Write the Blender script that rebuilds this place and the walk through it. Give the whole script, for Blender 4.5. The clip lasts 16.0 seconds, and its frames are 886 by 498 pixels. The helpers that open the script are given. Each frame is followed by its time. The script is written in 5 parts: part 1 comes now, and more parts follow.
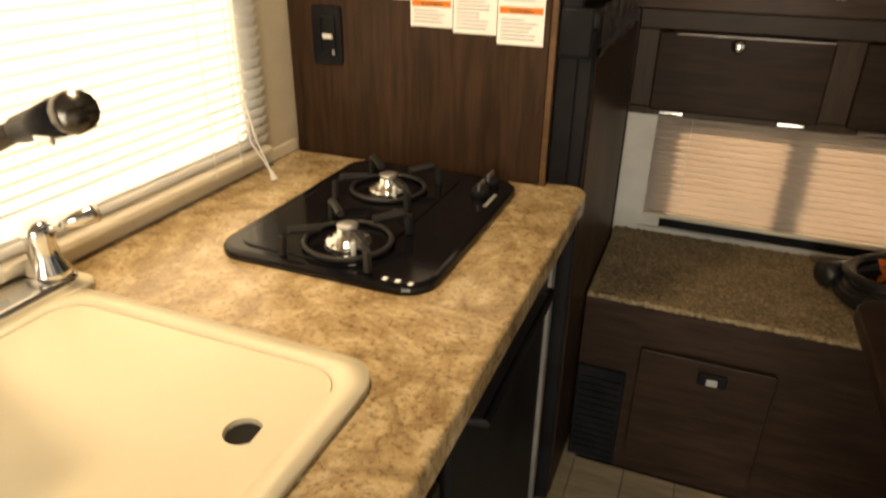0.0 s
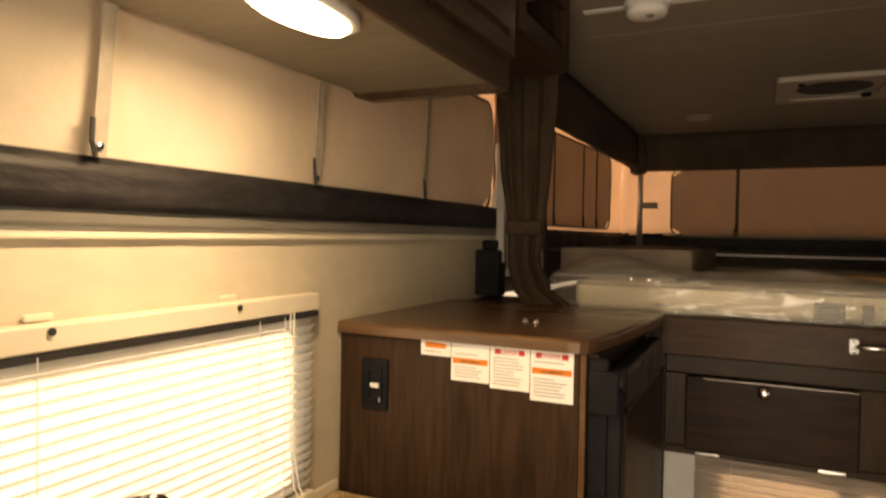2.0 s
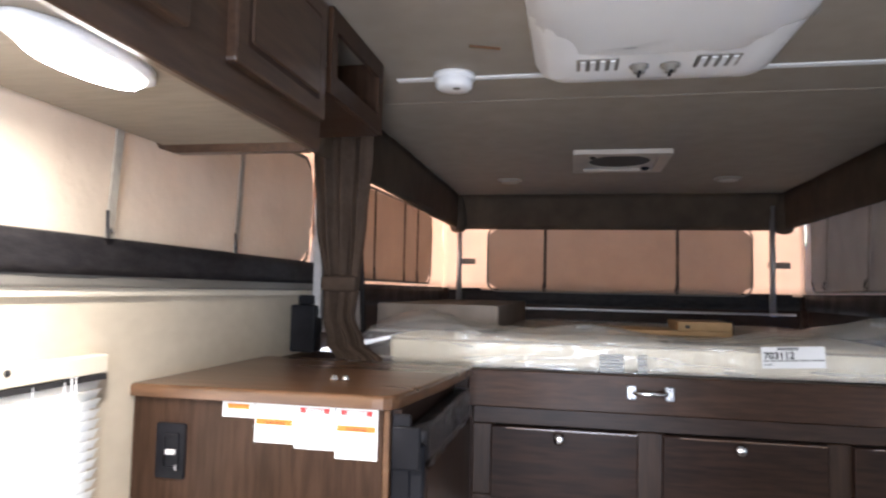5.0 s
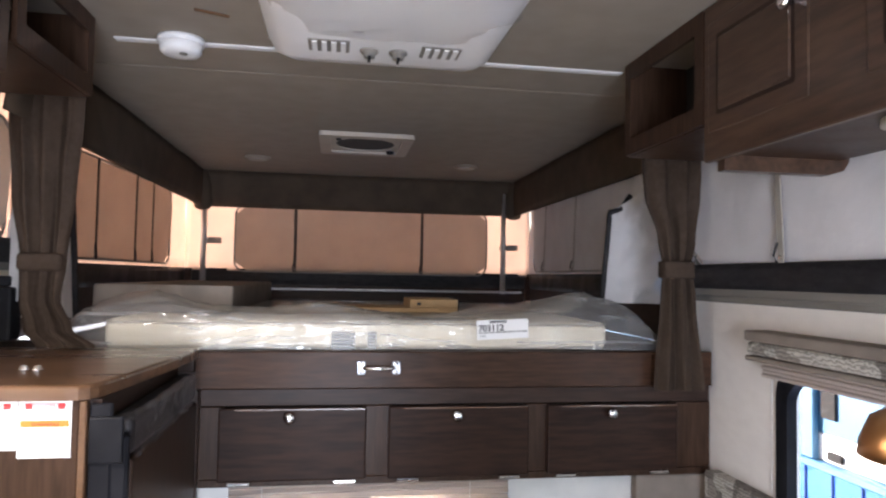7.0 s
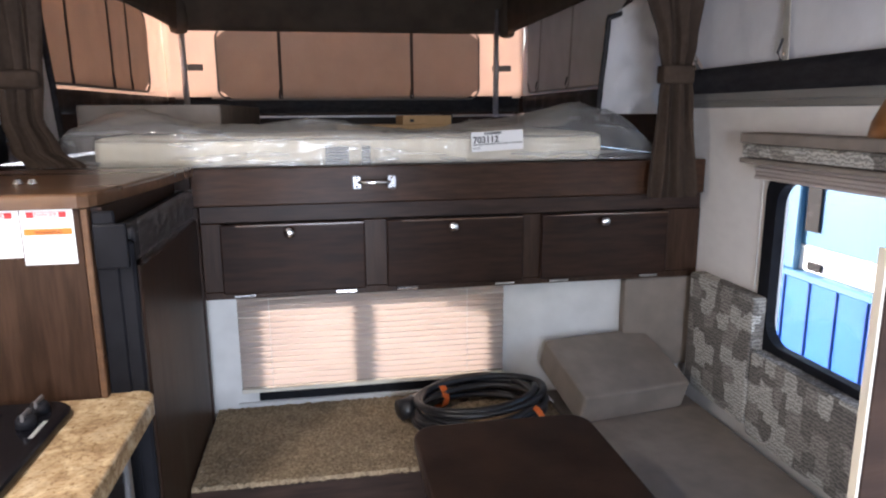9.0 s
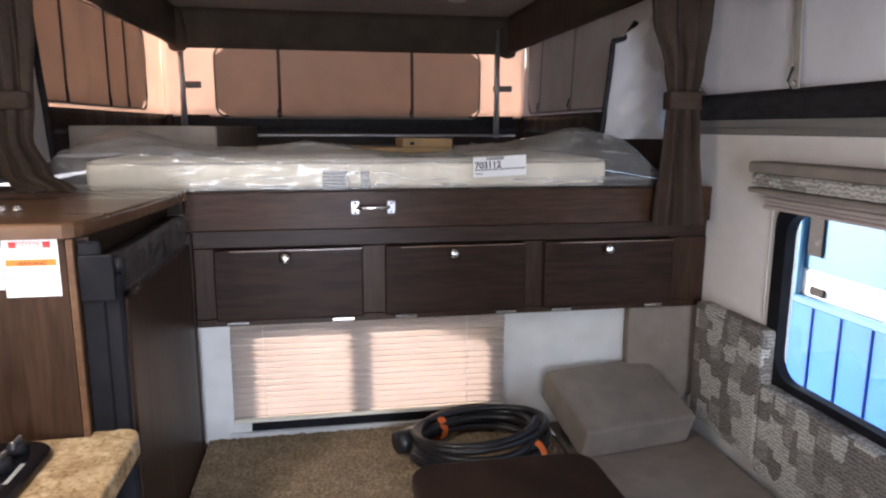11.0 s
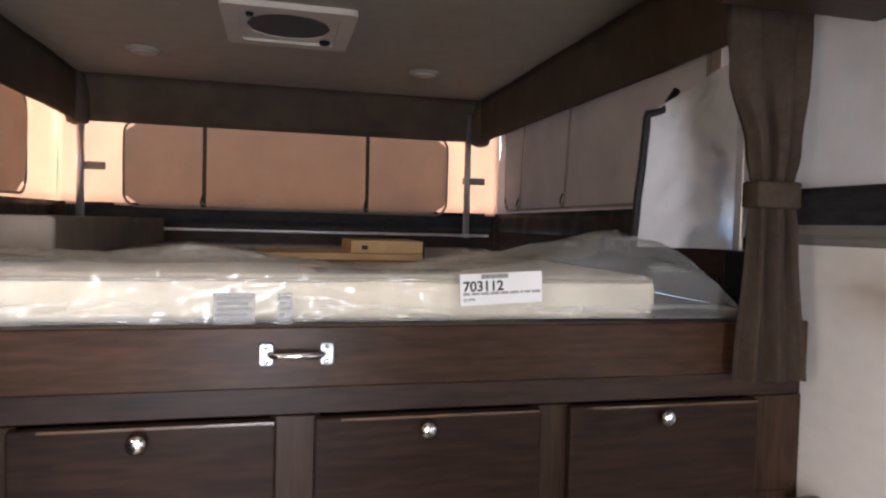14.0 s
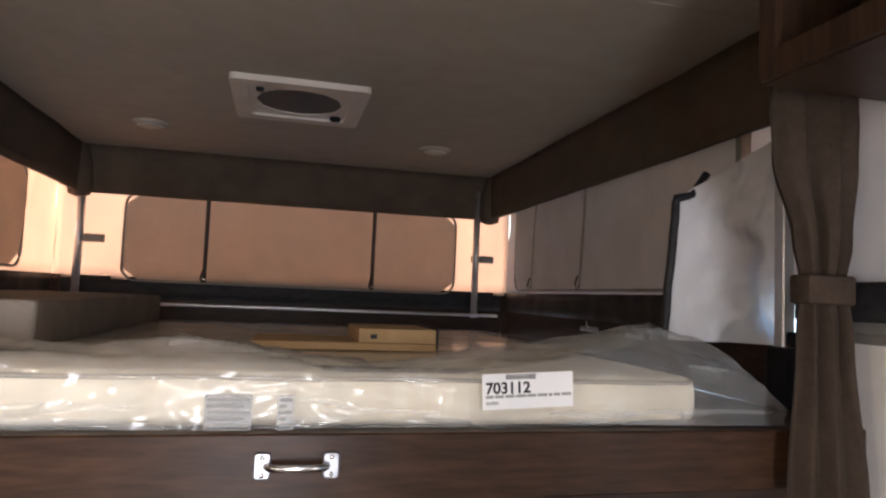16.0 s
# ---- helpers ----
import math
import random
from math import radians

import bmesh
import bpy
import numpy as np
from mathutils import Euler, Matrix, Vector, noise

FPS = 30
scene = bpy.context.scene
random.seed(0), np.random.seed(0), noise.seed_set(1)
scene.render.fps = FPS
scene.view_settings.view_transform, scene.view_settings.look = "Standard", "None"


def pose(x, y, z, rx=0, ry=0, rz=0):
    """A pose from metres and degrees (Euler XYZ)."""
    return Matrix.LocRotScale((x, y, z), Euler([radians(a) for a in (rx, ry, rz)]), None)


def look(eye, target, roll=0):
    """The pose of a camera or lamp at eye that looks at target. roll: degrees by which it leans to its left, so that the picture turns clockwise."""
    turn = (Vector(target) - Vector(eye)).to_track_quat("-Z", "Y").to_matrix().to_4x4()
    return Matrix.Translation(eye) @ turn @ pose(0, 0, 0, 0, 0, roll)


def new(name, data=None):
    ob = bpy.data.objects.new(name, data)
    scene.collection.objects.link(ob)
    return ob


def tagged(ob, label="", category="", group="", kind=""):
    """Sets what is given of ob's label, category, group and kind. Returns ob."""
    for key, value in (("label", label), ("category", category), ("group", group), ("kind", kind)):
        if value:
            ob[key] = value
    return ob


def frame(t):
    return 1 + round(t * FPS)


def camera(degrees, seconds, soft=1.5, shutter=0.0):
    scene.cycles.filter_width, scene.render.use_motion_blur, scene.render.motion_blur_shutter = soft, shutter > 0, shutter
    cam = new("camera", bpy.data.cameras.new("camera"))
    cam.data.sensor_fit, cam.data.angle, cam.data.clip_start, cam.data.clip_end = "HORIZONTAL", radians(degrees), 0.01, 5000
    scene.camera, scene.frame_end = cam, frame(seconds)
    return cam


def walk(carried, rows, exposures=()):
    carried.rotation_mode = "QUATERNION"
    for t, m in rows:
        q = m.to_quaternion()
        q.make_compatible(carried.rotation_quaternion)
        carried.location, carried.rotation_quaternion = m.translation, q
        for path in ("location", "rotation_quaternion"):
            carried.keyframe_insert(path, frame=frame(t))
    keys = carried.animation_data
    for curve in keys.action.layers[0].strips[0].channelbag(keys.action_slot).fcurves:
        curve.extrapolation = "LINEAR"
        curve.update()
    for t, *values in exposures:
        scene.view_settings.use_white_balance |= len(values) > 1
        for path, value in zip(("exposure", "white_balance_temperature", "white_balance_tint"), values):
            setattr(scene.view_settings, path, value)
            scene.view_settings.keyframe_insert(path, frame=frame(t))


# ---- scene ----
cam = camera(67.5, 16.0, soft=2.2, shutter=0.4)
PATH = [
    (0, (0.021, 0.555, 1.454), (-0.642, 2.223, 0.572), 0.8),
    (0.5, (0.047, 0.518, 1.492), (-0.693, 2.255, 0.831), 0.3),
    (1, (0.053, 0.511, 1.546), (-0.744, 2.293, 1.111), 0.2),
    (1.5, (0.052, 0.503, 1.575), (-0.784, 2.306, 1.35), 0.5),
    (2, (0.046, 0.494, 1.595), (-0.811, 2.3, 1.555), 1.0),
    (2.5, (0.04, 0.483, 1.612), (-0.833, 2.278, 1.738), 1.4),
    (3, (0.037, 0.475, 1.619), (-0.855, 2.256, 1.799), 1.6),
    (5.5, (0.14, 0.484, 1.609), (-0.05, 2.472, 1.721), 1.2),
    (6, (0.167, 0.482, 1.609), (0.155, 2.479, 1.716), 1.1),
    (6.5, (0.191, 0.481, 1.607), (0.345, 2.473, 1.703), 1.1),
    (7, (0.207, 0.479, 1.605), (0.521, 2.452, 1.689), 1.1),
    (7.5, (0.201, 0.486, 1.592), (0.568, 2.452, 1.64), 1.1),
    (8, (0.205, 0.49, 1.568), (0.552, 2.456, 1.448), 0.7),
    (8.5, (0.201, 0.489, 1.547), (0.545, 2.441, 1.276), 0.2),
    (9, (0.201, 0.486, 1.529), (0.534, 2.417, 1.124), -0.4),
    (11.5, (0.207, 0.612, 1.559), (0.543, 2.556, 1.226), 0.4),
    (12, (0.243, 0.719, 1.551), (0.514, 2.677, 1.245), -0.0),
    (12.5, (0.249, 0.874, 1.558), (0.516, 2.841, 1.308), -0.1),
    (13, (0.247, 1.047, 1.56), (0.641, 3.004, 1.45), 0.7),
    (13.5, (0.263, 1.182, 1.55), (0.749, 3.119, 1.436), 1.4),
    (14, (0.31, 1.345, 1.561), (0.792, 3.284, 1.489), 1.5),
    (14.5, (0.363, 1.461, 1.567), (0.751, 3.423, 1.539), 1.8),
    (15, (0.345, 1.488, 1.581), (0.762, 3.444, 1.594), 2.1),
    (15.5, (0.326, 1.48, 1.594), (0.793, 3.423, 1.671), 2.4),
    (16, (0.302, 1.474, 1.599), (0.774, 3.412, 1.743), 2.4),
]
EXPOSURES = [(0, 1.13, 10600, 14), (1.0, 0.92, 12300, 18), (2.0, 1.02, 13000, 20), (3.2, 1.12, 9200, 17), (5.3, 2.48, 6000, 16), (7.2, 2.42, 6100, 18), (8.0, 2.20, 6000, 18), (9.0, 2.12, 5950, 18), (12.0, 2.2, 6200, 19), (14.0, 2.40, 6500, 19), (16.0, 2.34, 6700, 19)]
walk(cam, [(t, look(eye, target, roll)) for t, eye, target, roll in PATH], EXPOSURES)

# ---- light ----
world = bpy.data.worlds.new("sky")
scene.world = world
world.use_nodes = True
wn = world.node_tree
sky = wn.nodes.new("ShaderNodeTexSky")
sky.sky_type = "NISHITA"
sky.sun_disc = False
sky.sun_elevation = radians(14)
sky.sun_rotation = radians(-50)
wn.links.new(sky.outputs[0], wn.nodes["Background"].inputs[0])
wn.nodes["Background"].inputs[1].default_value = 0.15
sun = new("sun", bpy.data.lights.new("sun", "SUN"))
sun.data.energy = 4.8
sun.data.angle = radians(0.6)
sun.data.color = (1.0, 0.93, 0.83)
SUN_FROM = Vector((-math.cos(radians(14)) * math.sin(radians(50)), math.cos(radians(14)) * math.cos(radians(50)), math.sin(radians(14))))
sun.matrix_world = look(SUN_FROM * 20, (0, 0, 0))

DOORWAY = 19.5        # watts of daylight through the open doorway
KITCHEN = 2.7         # watts of the lamp above the worktop

# ---- plan, in metres ----
LEFT, RIGHT, REAR = -0.92, 1.505, -1.1
FLOOR = -0.045
CEIL = 2.29
RAIL_W, RAIL_E = 1.583, 1.540   # tops of the hard walls
COUNTER = 0.94
BENCH = 0.54
FACE = 2.63           # front of the bed base
BACK = 2.69           # wall behind the bench
END = 5.12            # far end of the tent


# ---- materials ----
def material(name, colour, rough=0.6, metal=0.0, spots=None, scale=20.0, stretch=(1, 1, 1), bump=0.0, bump_scale=80.0, coat=0.0, spread=(0.35, 0.65), detail=6.0, spec=0.5, vary=0.0, blotch=0.18):
    """Principled surface: two colours mixed by stretched noise, fine relief, a little change of roughness."""
    m = bpy.data.materials.new(name)
    m.use_nodes = True
    t = m.node_tree
    b = t.nodes["Principled BSDF"]
    b.inputs["Base Color"].default_value = (*colour, 1)
    b.inputs["Roughness"].default_value = rough
    b.inputs["Metallic"].default_value = metal
    b.inputs["Specular IOR Level"].default_value = spec
    b.inputs["Coat Weight"].default_value = coat
    b.inputs["Coat Roughness"].default_value = 0.15
    co = t.nodes.new("ShaderNodeTexCoord")
    mp = t.nodes.new("ShaderNodeMapping")
    mp.inputs["Scale"].default_value = stretch
    t.links.new(co.outputs["Object"], mp.inputs[0])
    if spots:
        n = t.nodes.new("ShaderNodeTexNoise")
        n.inputs["Scale"].default_value = scale
        n.inputs["Detail"].default_value = detail
        t.links.new(mp.outputs[0], n.inputs[0])
        r = t.nodes.new("ShaderNodeValToRGB")
        r.color_ramp.elements[0].position, r.color_ramp.elements[1].position = spread
        r.color_ramp.elements[0].color = (*colour, 1)
        r.color_ramp.elements[1].color = (*spots, 1)
        t.links.new(n.outputs[0], r.inputs[0])
        big = t.nodes.new("ShaderNodeTexNoise")
        big.inputs["Scale"].default_value = scale * 0.16
        big.inputs["Detail"].default_value = 3
        t.links.new(mp.outputs[0], big.inputs[0])
        hs = t.nodes.new("ShaderNodeHueSaturation")
        mr = t.nodes.new("ShaderNodeMapRange")
        mr.inputs[1].default_value, mr.inputs[2].default_value = 0.3, 0.7
        mr.inputs[3].default_value, mr.inputs[4].default_value = 1 - blotch, 1 + blotch
        t.links.new(big.outputs[0], mr.inputs[0])
        t.links.new(mr.outputs[0], hs.inputs["Value"])
        t.links.new(r.outputs[0], hs.inputs["Color"])
        last = hs.outputs[0]
        if vary:
            info = t.nodes.new("ShaderNodeObjectInfo")
            mv = t.nodes.new("ShaderNodeMapRange")
            mv.inputs[3].default_value, mv.inputs[4].default_value = 1 - vary, 1 + vary
            t.links.new(info.outputs["Random"], mv.inputs[0])
            h2 = t.nodes.new("ShaderNodeHueSaturation")
            t.links.new(mv.outputs[0], h2.inputs["Value"])
            t.links.new(last, h2.inputs["Color"])
            last = h2.outputs[0]
        t.links.new(last, b.inputs["Base Color"])
        rr = t.nodes.new("ShaderNodeMapRange")
        rr.inputs[3].default_value, rr.inputs[4].default_value = max(rough - 0.08, 0.02), min(rough + 0.1, 1)
        t.links.new(big.outputs[0], rr.inputs[0])
        t.links.new(rr.outputs[0], b.inputs["Roughness"])
    if bump:
        nb = t.nodes.new("ShaderNodeTexNoise")
        nb.inputs["Scale"].default_value = bump_scale
        nb.inputs["Detail"].default_value = 4
        t.links.new(mp.outputs[0], nb.inputs[0])
        bp = t.nodes.new("ShaderNodeBump")
        bp.inputs["Strength"].default_value = bump
        bp.inputs["Distance"].default_value = 0.004
        t.links.new(nb.outputs[0], bp.inputs["Height"])
        t.links.new(bp.outputs[0], b.inputs["Normal"])
    return m


def cloth(name, colour, through_colour, share, bump=0.3, bump_scale=25.0, dark=None):
    """Woven tent cloth: lit from the front as diffuse, from behind by what passes the weave."""
    m = bpy.data.materials.new(name)
    m.use_nodes = True
    t = m.node_tree
    t.nodes.remove(t.nodes["Principled BSDF"])
    co = t.nodes.new("ShaderNodeTexCoord")
    n = t.nodes.new("ShaderNodeTexNoise")
    n.inputs["Scale"].default_value = 5
    n.inputs["Detail"].default_value = 5
    t.links.new(co.outputs["Object"], n.inputs[0])
    r = t.nodes.new("ShaderNodeValToRGB")
    r.color_ramp.elements[0].color = (*[c * 0.86 for c in colour], 1)
    r.color_ramp.elements[1].color = (*colour, 1)
    r.color_ramp.elements[0].position, r.color_ramp.elements[1].position = 0.3, 0.62
    t.links.new(n.outputs[0], r.inputs[0])
    d = t.nodes.new("ShaderNodeBsdfDiffuse")
    t.links.new(r.outputs[0], d.inputs[0])
    tr = t.nodes.new("ShaderNodeBsdfTranslucent")
    tr.inputs[0].default_value = (*through_colour, 1)
    nb = t.nodes.new("ShaderNodeTexNoise")
    nb.inputs["Scale"].default_value = bump_scale
    nb.inputs["Detail"].default_value = 6
    t.links.new(co.outputs["Object"], nb.inputs[0])
    bp = t.nodes.new("ShaderNodeBump")
    bp.inputs["Strength"].default_value = bump
    bp.inputs["Distance"].default_value = 0.01
    t.links.new(nb.outputs[0], bp.inputs["Height"])
    t.links.new(bp.outputs[0], d.inputs["Normal"])
    mx = t.nodes.new("ShaderNodeMixShader")
    mx.inputs[0].default_value = share
    t.links.new(d.outputs[0], mx.inputs[1])
    t.links.new(tr.outputs[0], mx.inputs[2])
    t.links.new(mx.outputs[0], t.nodes["Material Output"].inputs[0])
    return m


def film_material(name, clear, milk, crumple=1.0, rough=0.10, gloss=0.10):
    """Thin polythene: mostly see-through, a little milky, with gloss at grazing angles."""
    m = bpy.data.materials.new(name)
    m.use_nodes = True
    t = m.node_tree
    t.nodes.remove(t.nodes["Principled BSDF"])
    a = t.nodes.new("ShaderNodeBsdfTransparent")
    a.inputs[0].default_value = (clear, clear, clear, 1)
    wd = t.nodes.new("ShaderNodeBsdfDiffuse")
    wd.inputs[0].default_value = (0.95, 0.95, 0.94, 1)
    wt = t.nodes.new("ShaderNodeBsdfTranslucent")
    wt.inputs[0].default_value = (0.95, 0.95, 0.94, 1)
    w = t.nodes.new("ShaderNodeMixShader")
    w.inputs[0].default_value = 0.4
    t.links.new(wd.outputs[0], w.inputs[1])
    t.links.new(wt.outputs[0], w.inputs[2])
    mx = t.nodes.new("ShaderNodeMixShader")
    mk = t.nodes.new("ShaderNodeMapRange")
    mk.inputs[1].default_value, mk.inputs[2].default_value = 0.15, 0.95
    mk.inputs[3].default_value, mk.inputs[4].default_value = milk * 0.55, min(milk * 2.0, 1.0)
    t.links.new(a.outputs[0], mx.inputs[1])
    t.links.new(w.outputs[0], mx.inputs[2])
    g = t.nodes.new("ShaderNodeBsdfGlossy")
    g.inputs["Roughness"].default_value = rough
    co = t.nodes.new("ShaderNodeTexCoord")
    nb = t.nodes.new("ShaderNodeTexNoise")
    nb.noise_type = "RIDGED_MULTIFRACTAL"
    nb.inputs["Scale"].default_value = 9
    nb.inputs["Detail"].default_value = 3
    nb.inputs["Distortion"].default_value = 1.0
    mp = t.nodes.new("ShaderNodeMapping")
    mp.inputs["Scale"].default_value = (0.30, 0.8, 2.4)
    mp.inputs["Rotation"].default_value = (0.0, 0.16, 0.25)
    t.links.new(co.outputs["Object"], mp.inputs[0])
    t.links.new(mp.outputs[0], nb.inputs[0])
    t.links.new(nb.outputs[0], mk.inputs[0])
    t.links.new(mk.outputs[0], mx.inputs[0])
    bp = t.nodes.new("ShaderNodeBump")
    bp.inputs["Strength"].default_value = crumple
    bp.inputs["Distance"].default_value = 0.03
    t.links.new(nb.outputs[0], bp.inputs["Height"])
    t.links.new(bp.outputs[0], g.inputs["Normal"])
    lw = t.nodes.new("ShaderNodeLayerWeight")
    lw.inputs[0].default_value = 0.5
    t.links.new(bp.outputs[0], lw.inputs["Normal"])
    pw = t.nodes.new("ShaderNodeMath")
    pw.operation = "POWER"
    pw.inputs[1].default_value = 4.0
    t.links.new(lw.outputs["Facing"], pw.inputs[0])
    f = t.nodes.new("ShaderNodeMath")
    f.operation = "MULTIPLY_ADD"
    f.inputs[1].default_value = 0.7
    f.inputs[2].default_value = gloss
    t.links.new(pw.outputs[0], f.inputs[0])
    m2 = t.nodes.new("ShaderNodeMixShader")
    t.links.new(f.outputs[0], m2.inputs[0])
    t.links.new(mx.outputs[0], m2.inputs[1])
    t.links.new(g.outputs[0], m2.inputs[2])
    t.links.new(m2.outputs[0], t.nodes["Material Output"].inputs[0])
    return m


def glow(name, colour, strength):
    m = bpy.data.materials.new(name)
    m.use_nodes = True
    b = m.node_tree.nodes["Principled BSDF"]
    b.inputs["Base Color"].default_value = (0.9, 0.9, 0.88, 1)
    b.inputs["Emission Color"].default_value = (*colour, 1)
    b.inputs["Emission Strength"].default_value = strength
    return m


def upholstery(name):
    """Grey blocks of three tones, each woven in fine wavy lines."""
    m = bpy.data.materials.new(name)
    m.use_nodes = True
    t = m.node_tree
    b = t.nodes["Principled BSDF"]
    b.inputs["Roughness"].default_value = 0.9
    co = t.nodes.new("ShaderNodeTexCoord")
    v = t.nodes.new("ShaderNodeTexVoronoi")
    v.distance = "CHEBYCHEV"
    v.inputs["Scale"].default_value = 17
    v.inputs["Randomness"].default_value = 0.8
    t.links.new(co.outputs["Object"], v.inputs["Vector"])
    sep = t.nodes.new("ShaderNodeSeparateColor")
    t.links.new(v.outputs["Color"], sep.inputs[0])
    r = t.nodes.new("ShaderNodeValToRGB")
    r.color_ramp.interpolation = "CONSTANT"
    r.color_ramp.elements[0].color = (0.22, 0.195, 0.17, 1)
    r.color_ramp.elements[1].position = 0.33
    r.color_ramp.elements[1].color = (0.34, 0.31, 0.27, 1)
    e = r.color_ramp.elements.new(0.62)
    e.color = (0.56, 0.53, 0.47, 1)
    t.links.new(sep.outputs[0], r.inputs[0])
    w = t.nodes.new("ShaderNodeTexWave")
    w.bands_direction = "Z"
    w.inputs["Scale"].default_value = 28
    w.inputs["Distortion"].default_value = 6.0
    w.inputs["Detail"].default_value = 1
    w.inputs["Detail Scale"].default_value = 3
    t.links.new(co.outputs["Object"], w.inputs[0])
    mx = t.nodes.new("ShaderNodeMix")
    mx.data_type = "RGBA"
    mx.blend_type = "MULTIPLY"
    mx.inputs[0].default_value = 0.55
    t.links.new(r.outputs[0], mx.inputs[6])
    t.links.new(w.outputs[0], mx.inputs[7])
    t.links.new(mx.outputs[2], b.inputs["Base Color"])
    bp = t.nodes.new("ShaderNodeBump")
    bp.inputs["Strength"].default_value = 0.35
    bp.inputs["Distance"].default_value = 0.003
    t.links.new(w.outputs[0], bp.inputs["Height"])
    t.links.new(bp.outputs[0], b.inputs["Normal"])
    return m


def stone(name):
    """Stone-look laminate: cream ground, tan clouds, grey-brown veins and fine dark flecks."""
    m = bpy.data.materials.new(name)
    m.use_nodes = True
    t = m.node_tree
    b = t.nodes["Principled BSDF"]
    b.inputs["Roughness"].default_value = 0.22
    b.inputs["Coat Weight"].default_value = 0.3
    b.inputs["Coat Roughness"].default_value = 0.12
    co = t.nodes.new("ShaderNodeTexCoord")

    def grain(scale, detail, distortion, stops):
        n = t.nodes.new("ShaderNodeTexNoise")
        n.inputs["Scale"].default_value = scale
        n.inputs["Detail"].default_value = detail
        n.inputs["Roughness"].default_value = 0.65
        n.inputs["Distortion"].default_value = distortion
        t.links.new(co.outputs["Object"], n.inputs[0])
        r = t.nodes.new("ShaderNodeValToRGB")
        e = r.color_ramp.elements
        e[0].position, e[0].color = stops[0][0], (*stops[0][1], 1)
        e[1].position, e[1].color = stops[-1][0], (*stops[-1][1], 1)
        for p, c in stops[1:-1]:
            e.new(p).color = (*c, 1)
        t.links.new(n.outputs[0], r.inputs[0])
        return r.outputs[0]

    clouds = grain(16, 9, 0.5, [(0.30, (0.30, 0.20, 0.11)), (0.45, (0.50, 0.355, 0.20)), (0.56, (0.64, 0.49, 0.30)), (0.72, (0.72, 0.60, 0.42))])
    veins = grain(5, 5, 0.8, [(0.43, (1, 1, 1)), (0.48, (0.78, 0.74, 0.70)), (0.50, (0.68, 0.63, 0.58)), (0.55, (1, 1, 1))])
    flecks = grain(120, 4, 0.3, [(0.36, (0.52, 0.45, 0.38)), (0.46, (0.95, 0.95, 0.95)), (0.60, (1, 1, 1)), (0.70, (1.25, 1.22, 1.15))])
    last = clouds
    for layer in (veins, flecks):
        mx = t.nodes.new("ShaderNodeMix")
        mx.data_type = "RGBA"
        mx.blend_type = "MULTIPLY"
        mx.inputs[0].default_value = 0.85
        t.links.new(last, mx.inputs[6])
        t.links.new(layer, mx.inputs[7])
        last = mx.outputs[2]
    t.links.new(last, b.inputs["Base Color"])
    return m


WOOD = material("dark_wood", (0.036, 0.018, 0.0105), 0.36, spots=(0.066, 0.032, 0.018), scale=9, stretch=(1.2, 1.2, 9), bump=0.08, bump_scale=60, coat=0.03, spec=0.13)
WOOD_UP = material("dark_wood_upright", (0.029, 0.015, 0.009), 0.38, spots=(0.053, 0.028, 0.017), scale=9, stretch=(9, 9, 0.8), bump=0.08, bump_scale=60, coat=0.03, spec=0.16)
WOOD_FRIDGE = material("dark_door_wood", (0.026, 0.0145, 0.010), 0.42, spots=(0.047, 0.026, 0.017), scale=9, stretch=(9, 9, 0.8), bump=0.08, bump_scale=60, coat=0.03, spec=0.1)
WOOD_DEEP = material("deep_brown_wood", (0.022, 0.012, 0.009), 0.42, spots=(0.042, 0.023, 0.016), scale=8, stretch=(1, 1, 8), spec=0.2, bump=0.06)
WOOD_Y = material("cabinet_wood", (0.040, 0.021, 0.013), 0.34, spots=(0.076, 0.042, 0.025), scale=8, stretch=(8, 1, 8), bump=0.06, coat=0.25)
WOOD_TOP = material("brown_laminate_top", (0.085, 0.042, 0.020), 0.28, spots=(0.14, 0.072, 0.036), scale=7, stretch=(1, 7, 7), bump=0.04, coat=0.3)
PANEL = material("wood_door_panel", (0.022, 0.0125, 0.0095), 0.42, spots=(0.037, 0.0195, 0.0135), scale=9, stretch=(1, 1, 9), bump=0.05, coat=0.01, spec=0.09)
STONE = stone("mottled_stone_laminate")
CREAM = material("cream_plastic", (0.80, 0.72, 0.54), 0.35, spots=(0.82, 0.75, 0.58), scale=4, coat=0.2)
WALL = material("cream_wallboard", (0.61, 0.54, 0.43), 0.6, spots=(0.65, 0.58, 0.465), scale=14, stretch=(1, 1, 2), bump=0.04, bump_scale=140, blotch=0.04)
WALL_PALE = material("off_white_wallboard", (0.80, 0.755, 0.71), 0.6, spots=(0.84, 0.795, 0.75), scale=14, stretch=(1, 1, 2), bump=0.04, bump_scale=140, blotch=0.04)
PALE = material("pale_wallboard", (0.60, 0.59, 0.57), 0.6, spots=(0.66, 0.65, 0.63), scale=14, bump=0.05, bump_scale=140, blotch=0.05)
UNDERSIDE = material("taupe_cabinet_underside", (0.20, 0.170, 0.138), 0.5, spots=(0.24, 0.205, 0.165), scale=12, stretch=(1, 6, 1), bump=0.04, blotch=0.06)
# Beige, darkened further to put the ceiling's lack of direct daylight into its colour.
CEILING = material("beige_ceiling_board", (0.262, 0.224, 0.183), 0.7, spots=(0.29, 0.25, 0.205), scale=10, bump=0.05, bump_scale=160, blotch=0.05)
WHITE = material("white_plastic", (0.78, 0.78, 0.78), 0.4, spots=(0.82, 0.82, 0.82), scale=6)
